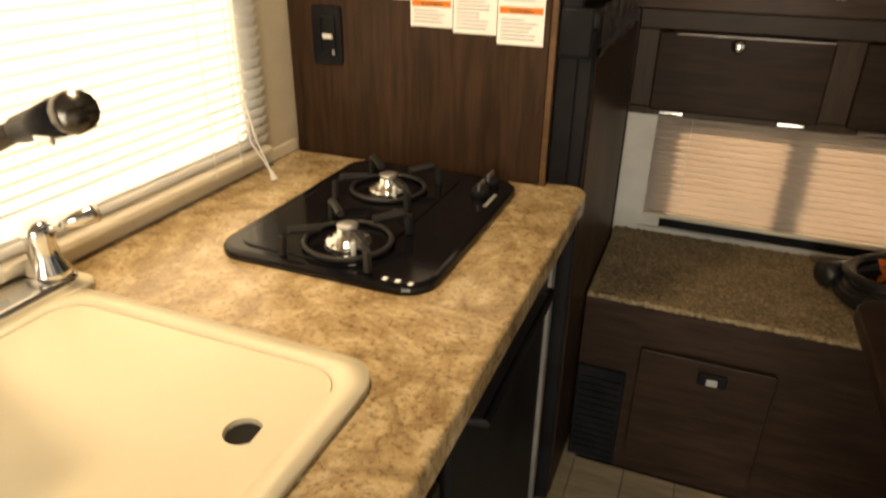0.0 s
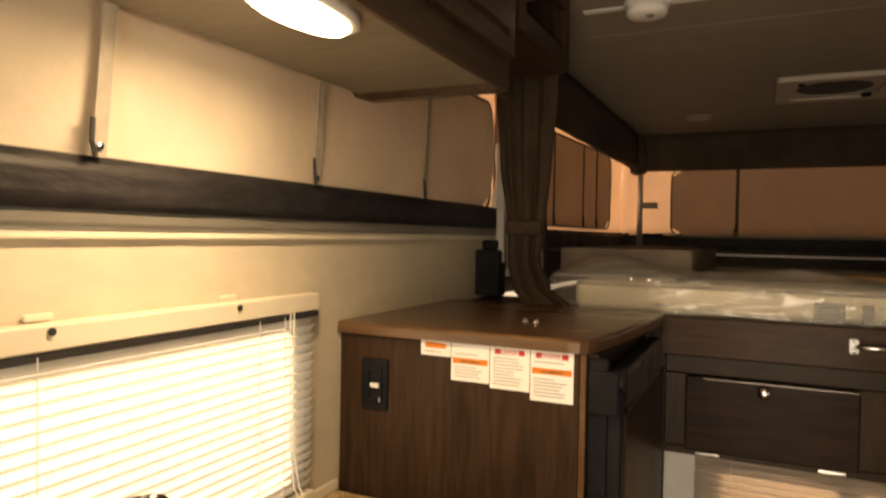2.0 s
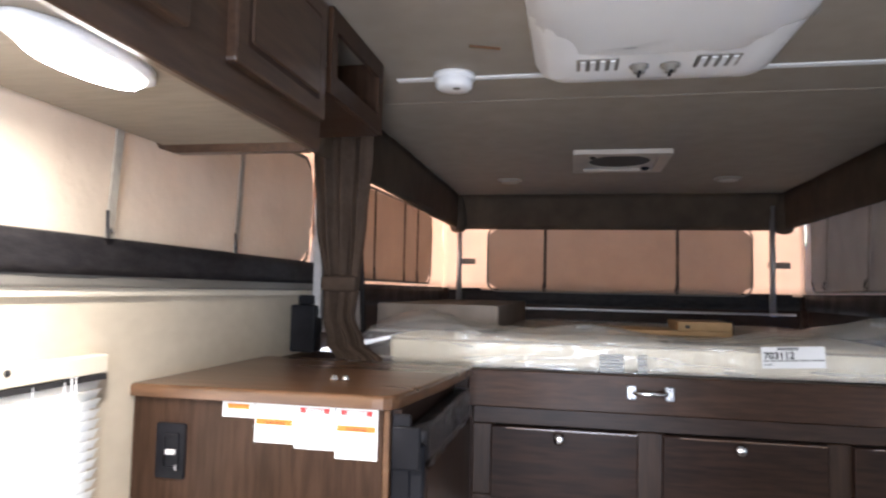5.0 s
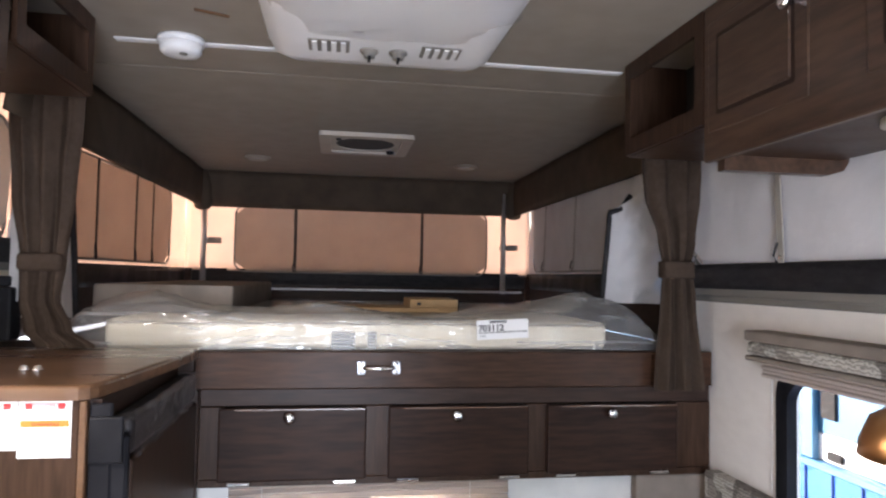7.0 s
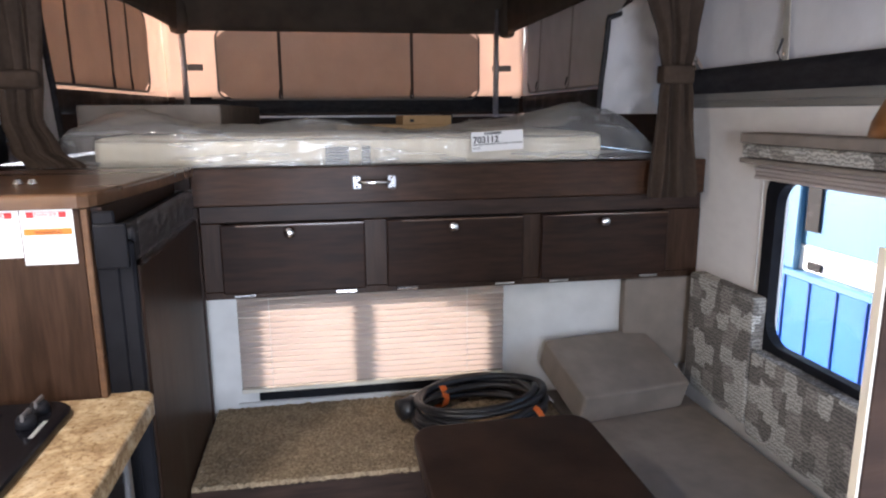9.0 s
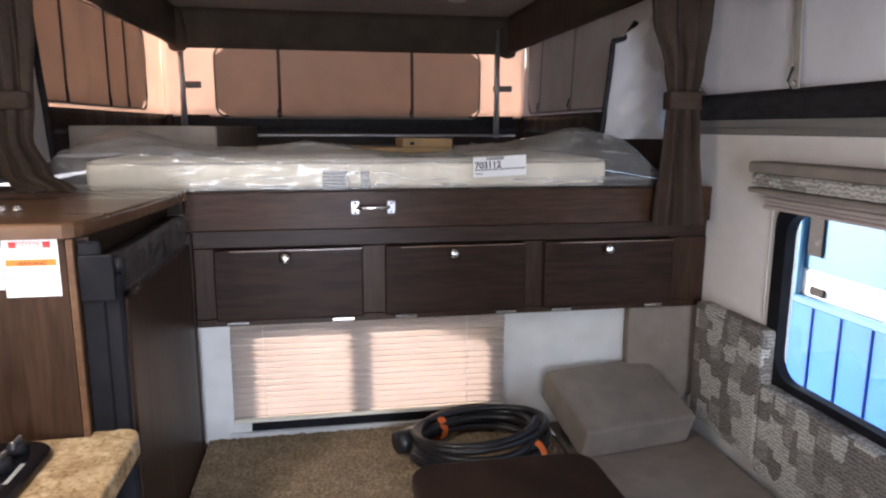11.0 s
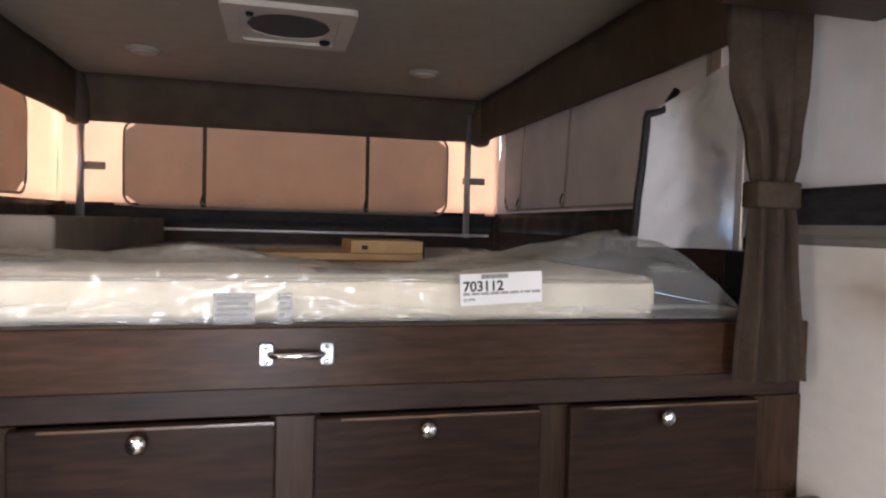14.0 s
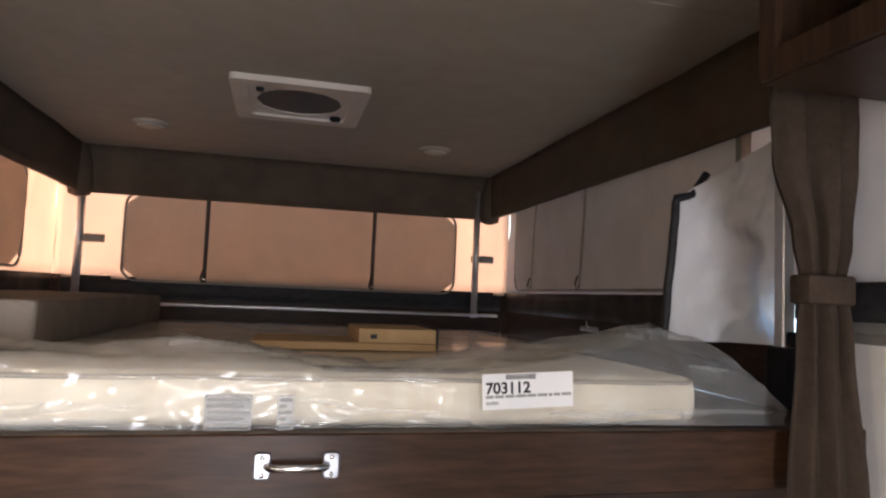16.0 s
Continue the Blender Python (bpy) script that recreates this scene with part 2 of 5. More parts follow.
IVORY = material("ivory_plastic", (0.74, 0.68, 0.56), 0.45, spots=(0.78, 0.72, 0.60), scale=6)
BLACK = material("black_plastic", (0.010, 0.010, 0.012), 0.42, spots=(0.017, 0.017, 0.020), scale=12, spec=0.06)
GLASSY = material("black_enamel", (0.004, 0.004, 0.006), 0.10, spots=(0.006, 0.006, 0.008), scale=12, coat=0.0, spec=0.35)
# White plastic toned down: the shade over the bed is in its colour.
VENT = material("shaded_white_plastic", (0.42, 0.375, 0.325), 0.45, spots=(0.46, 0.415, 0.36), scale=8)
MESH = material("grey_fan_mesh", (0.045, 0.042, 0.040), 0.8, spots=(0.07, 0.066, 0.062), scale=160)
PIPING = material("grey_cream_piping", (0.42, 0.37, 0.30), 0.8, spots=(0.48, 0.43, 0.35), scale=12)
IRON = material("black_iron", (0.010, 0.010, 0.011), 0.5, spots=(0.02, 0.02, 0.02), scale=40, bump=0.15)
CHROME = material("chrome", (0.75, 0.75, 0.76), 0.12, 1.0, spots=(0.82, 0.82, 0.83), scale=10)
BLACK_METAL = material("dark_brushed_metal", (0.10, 0.09, 0.08), 0.25, 0.9, spots=(0.14, 0.13, 0.12), scale=15)
NICKEL = material("dull_nickel", (0.24, 0.24, 0.25), 0.3, 0.9, spots=(0.34, 0.34, 0.35), scale=30)
STEEL = material("grey_metal", (0.42, 0.42, 0.43), 0.38, 0.8, spots=(0.52, 0.52, 0.53), scale=15)
BRONZE = material("bronze", (0.30, 0.14, 0.05), 0.3, 0.9, spots=(0.40, 0.20, 0.08), scale=20)
RAIL_METAL = material("satin_grey_rail", (0.19, 0.18, 0.165), 0.4, 0.3, spots=(0.23, 0.22, 0.20), scale=12, stretch=(1, 0.2, 4))
# Near-black; stands for shade in cubbies and the sink hole, and for dark panes.
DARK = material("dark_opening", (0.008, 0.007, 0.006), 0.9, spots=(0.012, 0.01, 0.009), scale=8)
VINYL = material("black_vinyl", (0.014, 0.013, 0.015), 0.5, spots=(0.028, 0.026, 0.028), scale=20, stretch=(1, 1, 3), spec=0.25, bump=0.4, bump_scale=30)
TRIM = material("grey_trim", (0.20, 0.185, 0.165), 0.5, spots=(0.26, 0.24, 0.21), scale=10)
BROWN_VINYL = material("brown_vinyl", (0.076, 0.055, 0.039), 0.8, spots=(0.093, 0.068, 0.048), scale=10, spec=0.15, bump=0.15, bump_scale=60)
CURTAIN = material("brown_curtain_cloth", (0.054, 0.038, 0.028), 0.9, spots=(0.064, 0.045, 0.034), scale=60, bump=0.3, bump_scale=260, spec=0.06)
GREY_CLOTH = material("grey_suede", (0.210, 0.175, 0.146), 0.9, spots=(0.250, 0.210, 0.176), scale=14, bump=0.25, bump_scale=260, spec=0.2)
CARPET = material("flecked_carpet", (0.22, 0.162, 0.102), 1.0, spots=(0.40, 0.305, 0.195), scale=110, bump=1.0, bump_scale=130, spec=0.1)
TICKING = material("cream_mattress_cloth", (0.84, 0.76, 0.60), 0.8, spots=(0.90, 0.84, 0.69), scale=9, stretch=(4, 1, 0.6), bump=0.3, bump_scale=26)
CARD = material("cardboard", (0.42, 0.27, 0.13), 0.8, spots=(0.50, 0.33, 0.17), scale=12, bump=0.1)
PAPER = material("white_paper", (0.80, 0.80, 0.79), 0.7, spots=(0.83, 0.83, 0.82), scale=4)
INK = material("black_ink", (0.02, 0.02, 0.022), 0.7)
GREY_INK = material("grey_print", (0.33, 0.33, 0.32), 0.7)
RED_INK = material("red_print", (0.60, 0.05, 0.05), 0.7)
ORANGE = material("orange_print", (0.80, 0.22, 0.03), 0.7)
STRAP_ORANGE = material("orange_strap", (0.75, 0.14, 0.02), 0.7, spots=(0.85, 0.18, 0.03), scale=40, bump=0.2)
RUBBER = material("black_rubber", (0.012, 0.012, 0.014), 0.35, spots=(0.02, 0.02, 0.022), scale=30)
PLANK = material("pale_vinyl_plank", (0.40, 0.31, 0.20), 0.45, spots=(0.52, 0.42, 0.29), scale=10, stretch=(1, 7, 1), bump=0.05, vary=0.12)
BLUE = material("blue_painted_metal", (0.0045, 0.088, 0.38), 0.45, spots=(0.006, 0.10, 0.41), scale=3)
PALE_BLUE = material("pale_blue_paint", (0.045, 0.14, 0.25), 0.5, spots=(0.05, 0.155, 0.27), scale=2)
BLUE_DARK = material("dark_blue_joint", (0.004, 0.05, 0.25), 0.5, spots=(0.005, 0.06, 0.28), scale=5)
# Unseen ground; paleness is chosen to reflect daylight up to tents and windows.
GROUND = material("pale_bounce_ground", (0.34, 0.33, 0.31), 0.9, spots=(0.42, 0.41, 0.39), scale=60, bump=0.4)
SLAT = cloth("blind_slat", (0.82, 0.82, 0.80), (0.85, 0.85, 0.83), 0.5, bump=0.0)
PLEAT = cloth("pleated_shade_cloth", (0.60, 0.52, 0.47), (0.82, 0.70, 0.645), 0.28, bump=0.1)
TENT = cloth("tan_tent_cloth", (0.60, 0.51, 0.44), (0.72, 0.57, 0.48), 0.52)
TENT_WHITE = cloth("white_tent_cloth", (0.78, 0.77, 0.78), (0.52, 0.50, 0.48), 0.22, bump=0.6, bump_scale=9.0)
TENT_COVER = cloth("tan_window_cover", (0.44, 0.38, 0.32), (0.40, 0.345, 0.30), 0.35)
TENT_KITCHEN = cloth("beige_window_cover", (0.62, 0.57, 0.48), (0.50, 0.44, 0.36), 0.18)
FILM = film_material("clear_polythene", 1.0, 0.36, 0.15, 0.12, 0.06)
FILM_MILK = film_material("milky_polythene", 0.99, 0.30, 0.08, 0.25, 0.02)
FILM_THIN = film_material("thin_polythene", 0.98, 0.05, 0.7, 0.1, 0.10)
PANE = film_material("window_glass", 0.97, 0.0, 0.0, 0.02, 0.05)
LAMP_ON = glow("lit_diffuser", (1.0, 0.93, 0.80), 14.0)
FABRIC = upholstery("patterned_upholstery")


# ---- mesh helpers ----
def link(name, bm, mat, smooth=False):
    bmesh.ops.recalc_face_normals(bm, faces=bm.faces)
    me = bpy.data.meshes.new(name)
    bm.to_mesh(me)
    bm.free()
    me.materials.append(mat)
    if smooth:
        for p in me.polygons:
            p.use_smooth = True
    return new(name, me)


def part(name, bm, mat, parent, label="", smooth=False):
    ob = link(name, bm, mat, smooth)
    ob.parent = parent
    if parent.type == "EMPTY":
        ob.matrix_parent_inverse = Matrix.Translation(parent.location).inverted()
    if label:
        ob["label"] = label
    return ob


def thing(name, at, label, category, group="", kind=""):
    """An Empty at the base of a thing; its parts are made in place round it."""
    ob = new(name)
    ob.location = at
    ob.empty_display_size = 0.05
    return tagged(ob, label, category, group, kind)


def structure(name, bm, mat, label="", smooth=False):
    return tagged(link(name, bm, mat, smooth), label, "", "", "structure")


def box(x0, x1, y0, y1, z0, z1, bevel=0.0, seg=1, bm=None, turn=None):
    b = bmesh.new() if bm is None else bm
    m = Matrix.Translation(((x0 + x1) / 2, (y0 + y1) / 2, (z0 + z1) / 2)) @ (turn or Matrix.Identity(4)) @ Matrix.Diagonal((abs(x1 - x0), abs(y1 - y0), abs(z1 - z0), 1))
    made = bmesh.ops.create_cube(b, size=1, matrix=m)["verts"]
    if bevel:
        edges = {e for v in made for e in v.link_edges}
        bmesh.ops.bevel(b, geom=list(edges), offset=bevel, segments=seg, affect="EDGES", profile=0.5)
    return b


def rod(p0, p1, r0, r1=None, seg=14, bm=None):
    b = bmesh.new() if bm is None else bm
    p0, p1 = Vector(p0), Vector(p1)
    d = p1 - p0
    m = Matrix.Translation((p0 + p1) / 2) @ d.to_track_quat("Z", "Y").to_matrix().to_4x4()
    bmesh.ops.create_cone(b, cap_ends=True, segments=seg, radius1=r0, radius2=r0 if r1 is None else r1, depth=d.length, matrix=m)
    return b


def turned(centre, profile, axis=(0, 0, 1), seg=24, bm=None, squash=(1, 1)):
    """A shape turned round an axis: profile is (radius, height) from bottom to top."""
    b = bmesh.new() if bm is None else bm
    m = Matrix.Translation(centre) @ Vector(axis).to_track_quat("Z", "Y").to_matrix().to_4x4()
    rings = []
    for r, h in profile:
        rings.append([b.verts.new(m @ Vector((r * squash[0] * math.cos(a), r * squash[1] * math.sin(a), h))) for a in (2 * math.pi * i / seg for i in range(seg))])
    for a, c in zip(rings, rings[1:]):
        for i in range(seg):
            b.faces.new((a[i], a[(i + 1) % seg], c[(i + 1) % seg], c[i]))
    b.faces.new(rings[0][::-1])
    b.faces.new(rings[-1])
    return b


def tube(points, r, seg=8, closed=False, bm=None):
    """A round tube along points."""
    b = bmesh.new() if bm is None else bm
    pts = [Vector(p) for p in points]
    n = len(pts)
    rings = []
    for i, p in enumerate(pts):
        a = pts[i - 1] if i or closed else p
        c = pts[(i + 1) % n] if i < n - 1 or closed else p
        d = (c - a).normalized()
        up = Vector((0, 0, 1)) if abs(d.z) < 0.9 else Vector((0, 1, 0))
        s = d.cross(up).normalized()
        u = s.cross(d)
        rings.append([b.verts.new(p + r * (math.cos(k) * s + math.sin(k) * u)) for k in (2 * math.pi * j / seg for j in range(seg))])
    for i in range(n if closed else n - 1):
        a, c = rings[i], rings[(i + 1) % n]
        for j in range(seg):
            b.faces.new((a[j], a[(j + 1) % seg], c[(j + 1) % seg], c[j]))
    if not closed:
        b.faces.new(rings[0][::-1])
        b.faces.new(rings[-1])
    return b


def outline(w, h, r, seg=6):
    """Corners of a rounded rectangle round the origin."""
    out = []
    for cx, cy, a0 in ((w / 2 - r, h / 2 - r, 0), (-w / 2 + r, h / 2 - r, 90), (-w / 2 + r, -h / 2 + r, 180), (w / 2 - r, -h / 2 + r, 270)):
        for i in range(seg + 1):
            a = radians(a0 + 90 * i / seg)
            out.append((cx + r * math.cos(a), cy + r * math.sin(a)))
    return out


def slab(points, m, depth, bevel=0.0):
    """A flat shape of outline points in the xy plane of m, depth thick along its z."""
    b = bmesh.new()
    f = b.faces.new([b.verts.new((x, y, 0)) for x, y in points])
    g = bmesh.ops.extrude_face_region(b, geom=[f])
    bmesh.ops.translate(b, verts=[v for v in g["geom"] if isinstance(v, bmesh.types.BMVert)], vec=(0, 0, depth))
    if bevel:
        bmesh.ops.bevel(b, geom=[e for e in b.edges if abs(e.verts[0].co.z - depth) < 1e-6 and abs(e.verts[1].co.z - depth) < 1e-6], offset=bevel, segments=3, affect="EDGES", profile=0.5)
    bmesh.ops.transform(b, matrix=m, verts=b.verts)
    return b


def ring(outer, inner, m, depth):
    """A frame between two outlines with the same number of points."""
    b = bmesh.new()
    rows = []
    for pts, z in ((outer, 0), (outer, depth), (inner, depth), (inner, 0)):
        rows.append([b.verts.new((x, y, z)) for x, y in pts])
    n = len(outer)
    for k in range(4):
        a, c = rows[k], rows[(k + 1) % 4]
        for i in range(n):
            b.faces.new((a[i], a[(i + 1) % n], c[(i + 1) % n], c[i]))
    bmesh.ops.transform(b, matrix=m, verts=b.verts)
    return b


def upright(x0, y0, x1, y1, z):
    """A frame of axes on an upright plane: x along the plan line, y up, z towards its left-hand side."""
    d = Vector((x1 - x0, y1 - y0, 0)).normalized()
    up = Vector((0, 0, 1))
    n = d.cross(up)
    return Matrix(((d.x, up.x, n.x, x0), (d.y, up.y, n.y, y0), (d.z, up.z, n.z, z), (0, 0, 0, 1)))


def sheet(p0, p1, z0, z1, nx, nz, wrinkle=0.006, scale=5.0, thick=0.002, seed=0.0, fall=0.0):
    """A wrinkled sheet of cloth hung on the plan line p0 to p1, with a thin edge."""
    b = bmesh.new()
    m = upright(*p0, *p1, z0)
    length = math.dist(p0, p1)
    rows = []
    for side in (0, 1):
        grid = []
        for j in range(nz + 1):
            line = []
            for i in range(nx + 1):
                u, v = i / nx, j / nz
                q = Vector((u * length * scale, v * (z1 - z0) * scale * 0.5, seed))
                off = wrinkle * (noise.noise(q) + 0.5 * noise.noise(q * 2.7)) + fall * math.sin(math.pi * v) + side * thick
                line.append(b.verts.new(m @ Vector((u * length, v * (z1 - z0), off))))
            grid.append(line)
        rows.append(grid)
        for j in range(nz):
            for i in range(nx):
                b.faces.new((grid[j][i], grid[j][i + 1], grid[j + 1][i + 1], grid[j + 1][i]))
    edge = lambda g: g[0] + [r[-1] for r in g[1:]] + g[-1][-2::-1] + [r[0] for r in g[-2:0:-1]]
    a, c = edge(rows[0]), edge(rows[1])
    for i in range(len(a)):
        b.faces.new((a[i], a[(i + 1) % len(a)], c[(i + 1) % len(a)], c[i]))
    return b


def panel_face(name, at, w, h, m, mat, inner, parent, depth=0.02, border=0.055, label=""):
    """A cabinet door: a frame with a bevelled edge round a raised field."""
    d = part(name, slab(outline(w, h, 0.008, 2), m, depth, 0.005), mat, parent, label)
    part("groove", ring(outline(w - 2 * border + 0.022, h - 2 * border + 0.022, 0.004, 1), outline(w - 2 * border - 0.002, h - 2 * border - 0.002, 0.004, 1), m @ Matrix.Translation((0, 0, depth - 0.004)), 0.0045), WOOD_DEEP, d)
    part("field", slab(outline(w - 2 * border, h - 2 * border, 0.004, 1), m @ Matrix.Translation((0, 0, depth)), 0.005, 0.004), inner, d)
    return d


def words(text, size, m, mat, parent, name="lettering", bold=0.0):
    cu = bpy.data.curves.new(name, "FONT")
    cu.body = text
    cu.size = size
    cu.extrude = 0.0004
    cu.offset = bold
    tmp = new("tmp_text", cu)
    bpy.context.view_layer.update()
    me = bpy.data.meshes.new_from_object(tmp)
    bpy.data.objects.remove(tmp)
    me.transform(m)
    me.materials.clear()
    me.materials.append(mat)
    ob = new(name, me)
    ob.parent = parent
    if parent.type == "EMPTY":
        ob.matrix_parent_inverse = Matrix.Translation(parent.location).inverted()
    return ob


# ---- ground and the outside ----
g = bmesh.new()
bmesh.ops.create_grid(g, x_segments=2, y_segments=2, size=600, matrix=Matrix.Translation((0, 0, -0.56)))
tagged(structure("ground", g, GROUND), "unseen ground, made pale to bounce daylight upwards")

shed = thing("blue_building", (4.0, 5, -0.56), "low blue ribbed metal building with a white band and pale frame", "building")
part("wall", box(3.4, 7.0, 0.5, 12, -0.56, 0.38, 0.01), BLUE, shed)
for i in range(36):
    y = 1.1 + i * 0.25
    part("rib", box(3.385, 3.399, y, y + 0.016, -0.55, 0.375, 0.004), BLUE_DARK, shed, "darker panel joint")
part("sill", box(3.36, 3.46, 0.5, 12, 0.382, 0.435, 0.01), PALE_BLUE, shed, "pale blue sill")
part("band", box(3.42, 7.0, 0.5, 12, 0.437, 0.615, 0.01), WHITE, shed, "white band")
part("top_wall", box(3.42, 7.0, 0.5, 12, 0.617, 2.2, 0.01), PALE_BLUE, shed, "pale blue upper wall")
part("roof", box(3.3, 7.1, 0.4, 12.1, 2.202, 2.30, 0.02), TRIM, shed)
part("window_post", box(3.37, 3.419, 4.50, 4.64, 0.437, 2.1, 0.01), PALE_BLUE, shed, "pale frame post")
part("dark_pane", box(3.40, 3.419, 4.34, 4.47, 0.72, 2.0, 0.004), DARK, shed)
part("dark_spot", box(3.40, 3.419, 4.28, 4.42, 0.455, 0.515, 0.012), DARK, shed)

# ---- hard shell ----
def wall_with_hole(name, x0, x1, y0, y1, z0, z1, hy0, hy1, hz0, hz1, mat, label):
    b = bmesh.new()
    box(x0, x1, y0, hy0, z0, z1, bm=b)
    box(x0, x1, hy1, y1, z0, z1, bm=b)
    box(x0, x1, hy0, hy1, z0, hz0, bm=b)
    box(x0, x1, hy0, hy1, hz1, z1, bm=b)
    bmesh.ops.remove_doubles(b, verts=b.verts, dist=0.0001)
    return structure(name, b, mat, label)


wall_with_hole("wall_west", LEFT - 0.06, LEFT, REAR, 3.0, FLOOR - 0.06, RAIL_W, 0.5, 1.775, 1.0, 1.42, WALL, "cream wallboard side wall above the counter")
wall_with_hole("wall_east", RIGHT, RIGHT + 0.06, REAR, 3.0, FLOOR - 0.06, RAIL_E, 1.05, 2.26, 0.80, 1.365, WALL_PALE, "off-white wallboard side wall with a window")
b = bmesh.new()
box(LEFT - 0.06, -0.17, REAR - 0.06, REAR, FLOOR - 0.06, RAIL_E, bm=b)
box(0.78, RIGHT + 0.06, REAR - 0.06, REAR, FLOOR - 0.06, RAIL_E, bm=b)
structure("wall_south", b, WALL, "plain cream rear wall with an open doorway")
b = bmesh.new()
hx0, hx1, hz0, hz1 = -0.115, 0.747, 0.595, 0.925
box(LEFT, hx0, BACK, BACK + 0.05, FLOOR, 1.334, bm=b)
box(hx1, RIGHT, BACK, BACK + 0.05, FLOOR, 1.334, bm=b)
box(hx0, hx1, BACK, BACK + 0.05, FLOOR, hz0, bm=b)
box(hx0, hx1, BACK, BACK + 0.05, hz1, 1.334, bm=b)
bmesh.ops.remove_doubles(b, verts=b.verts, dist=0.0001)
structure("wall_north", b, PALE, "pale wallboard behind the bench")
floor = structure("floor", box(LEFT, RIGHT, REAR, BACK, FLOOR - 0.06, FLOOR - 0.006), DARK, "dark underfloor below the planks")
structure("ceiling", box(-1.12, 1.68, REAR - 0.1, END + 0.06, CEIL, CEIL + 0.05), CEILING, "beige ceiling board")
structure("trim_joint", box(-0.70, 1.40, 2.79, 2.802, CEIL - 0.003, CEIL - 0.0005, 0.001), CEILING, "faint joint in the ceiling board")
structure("trim_seam", box(-0.455, 1.12, 2.515, 2.545, CEIL - 0.006, CEIL - 0.0005, 0.002), WHITE, "white ceiling seam strip")

for name, x, s, RAIL, YR in (("west", LEFT, 1, RAIL_W, 3.0), ("east", RIGHT, -1, RAIL_E, 2.775)):
    structure("trim_rail_" + name, box(x - 0.05 * s, x + 0.027 * s, REAR, YR, RAIL + 0.016, RAIL + 0.050, 0.006, 2), RAIL_METAL, "grey metal rail along the top of the wall")
    structure("trim_strip_" + name, box(x - 0.04 * s, x + 0.016 * s, REAR, YR, RAIL - 0.003, RAIL + 0.020, 0.004, 2), IVORY if s > 0 else RAIL_METAL, "ivory strip below the rail" if s > 0 else "grey strip below the rail")
    structure("binding_" + name, sheet(*(((x + 0.030 * s, REAR), (x + 0.030 * s, YR + 0.01)) if s > 0 else ((x + 0.030 * s, YR + 0.01), (x + 0.030 * s, REAR))), RAIL + 0.043, RAIL + 0.125, 60, 3, 0.004, 6, 0.004, 3.0), VINYL, "black vinyl binding below the tent cloth", True)

# ---- tent ----
TENT_W, TENT_E = RAIL_W + 0.122, RAIL_E + 0.122
structure("tent_south", sheet((LEFT, REAR - 0.01), (RIGHT, REAR - 0.01), 1.95, CEIL - 0.002, 30, 8, 0.01, 4, 0.002, 1.0), TENT, "tan tent cloth", True)
structure("tent_south_west", sheet((LEFT, REAR - 0.01), (-0.17, REAR - 0.01), RAIL_E, 1.95, 14, 4, 0.01, 4, 0.002, 1.0), TENT, "tan tent cloth", True)
structure("tent_south_east", sheet((0.78, REAR - 0.01), (RIGHT, REAR - 0.01), RAIL_E, 1.95, 10, 4, 0.01, 4, 0.002, 1.0), TENT, "tan tent cloth", True)
structure("tent_west", sheet((LEFT + 0.004, REAR), (LEFT + 0.004, 3.02), TENT_W, CEIL - 0.002, 60, 8, 0.006, 4, 0.002, 2.0), TENT, "tan tent cloth above the kitchen wall", True)
structure("tent_east", sheet((RIGHT - 0.004, 3.02), (RIGHT - 0.004, REAR), TENT_E, CEIL - 0.002, 60, 8, 0.006, 4, 0.002, 6.0), TENT, "pale tent cloth above the dinette wall", True)
BW0, BW1 = (-0.916, 2.97), (-0.80, END)     # west side of the bed tent in plan
BE0, BE1 = (1.497, 2.97), (1.58, END)        # east side
structure("tent_bed_west", sheet(BW0, BW1, 1.635, CEIL - 0.002, 60, 10, 0.016, 7, 0.002, 9.0), TENT, "tan tent cloth beside the bed", True)
structure("tent_bed_east", sheet(BE1, BE0, 1.635, CEIL - 0.002, 60, 10, 0.016, 7, 0.002, 11.0), TENT, "tan tent cloth beside the bed", True)
structure("tent_bed_north", sheet(BW1, BE1, 1.62, CEIL - 0.002, 60, 10, 0.013, 7, 0.002, 13.0), TENT, "tan tent cloth at the bed end", True)
for name, p, q in (("west", BW0, BW1), ("north", BW1, BE1), ("east", BE1, BE0)):
    m = upright(*p, *q, 1.36)
    L = math.dist(p, q)
    structure("bed_box_" + name, slab([(0, 0), (L, 0), (L, 0.185), (0, 0.185)], m @ Matrix.Translation((0, 0, -0.045)), 0.04), WOOD_DEEP, "dark brown board round the bed")
    structure("bed_binding_" + name, sheet(p, q, 1.53, 1.635, 50, 3, 0.012, 12, 0.004, 4.0), VINYL, "black ruffled vinyl binding", True)


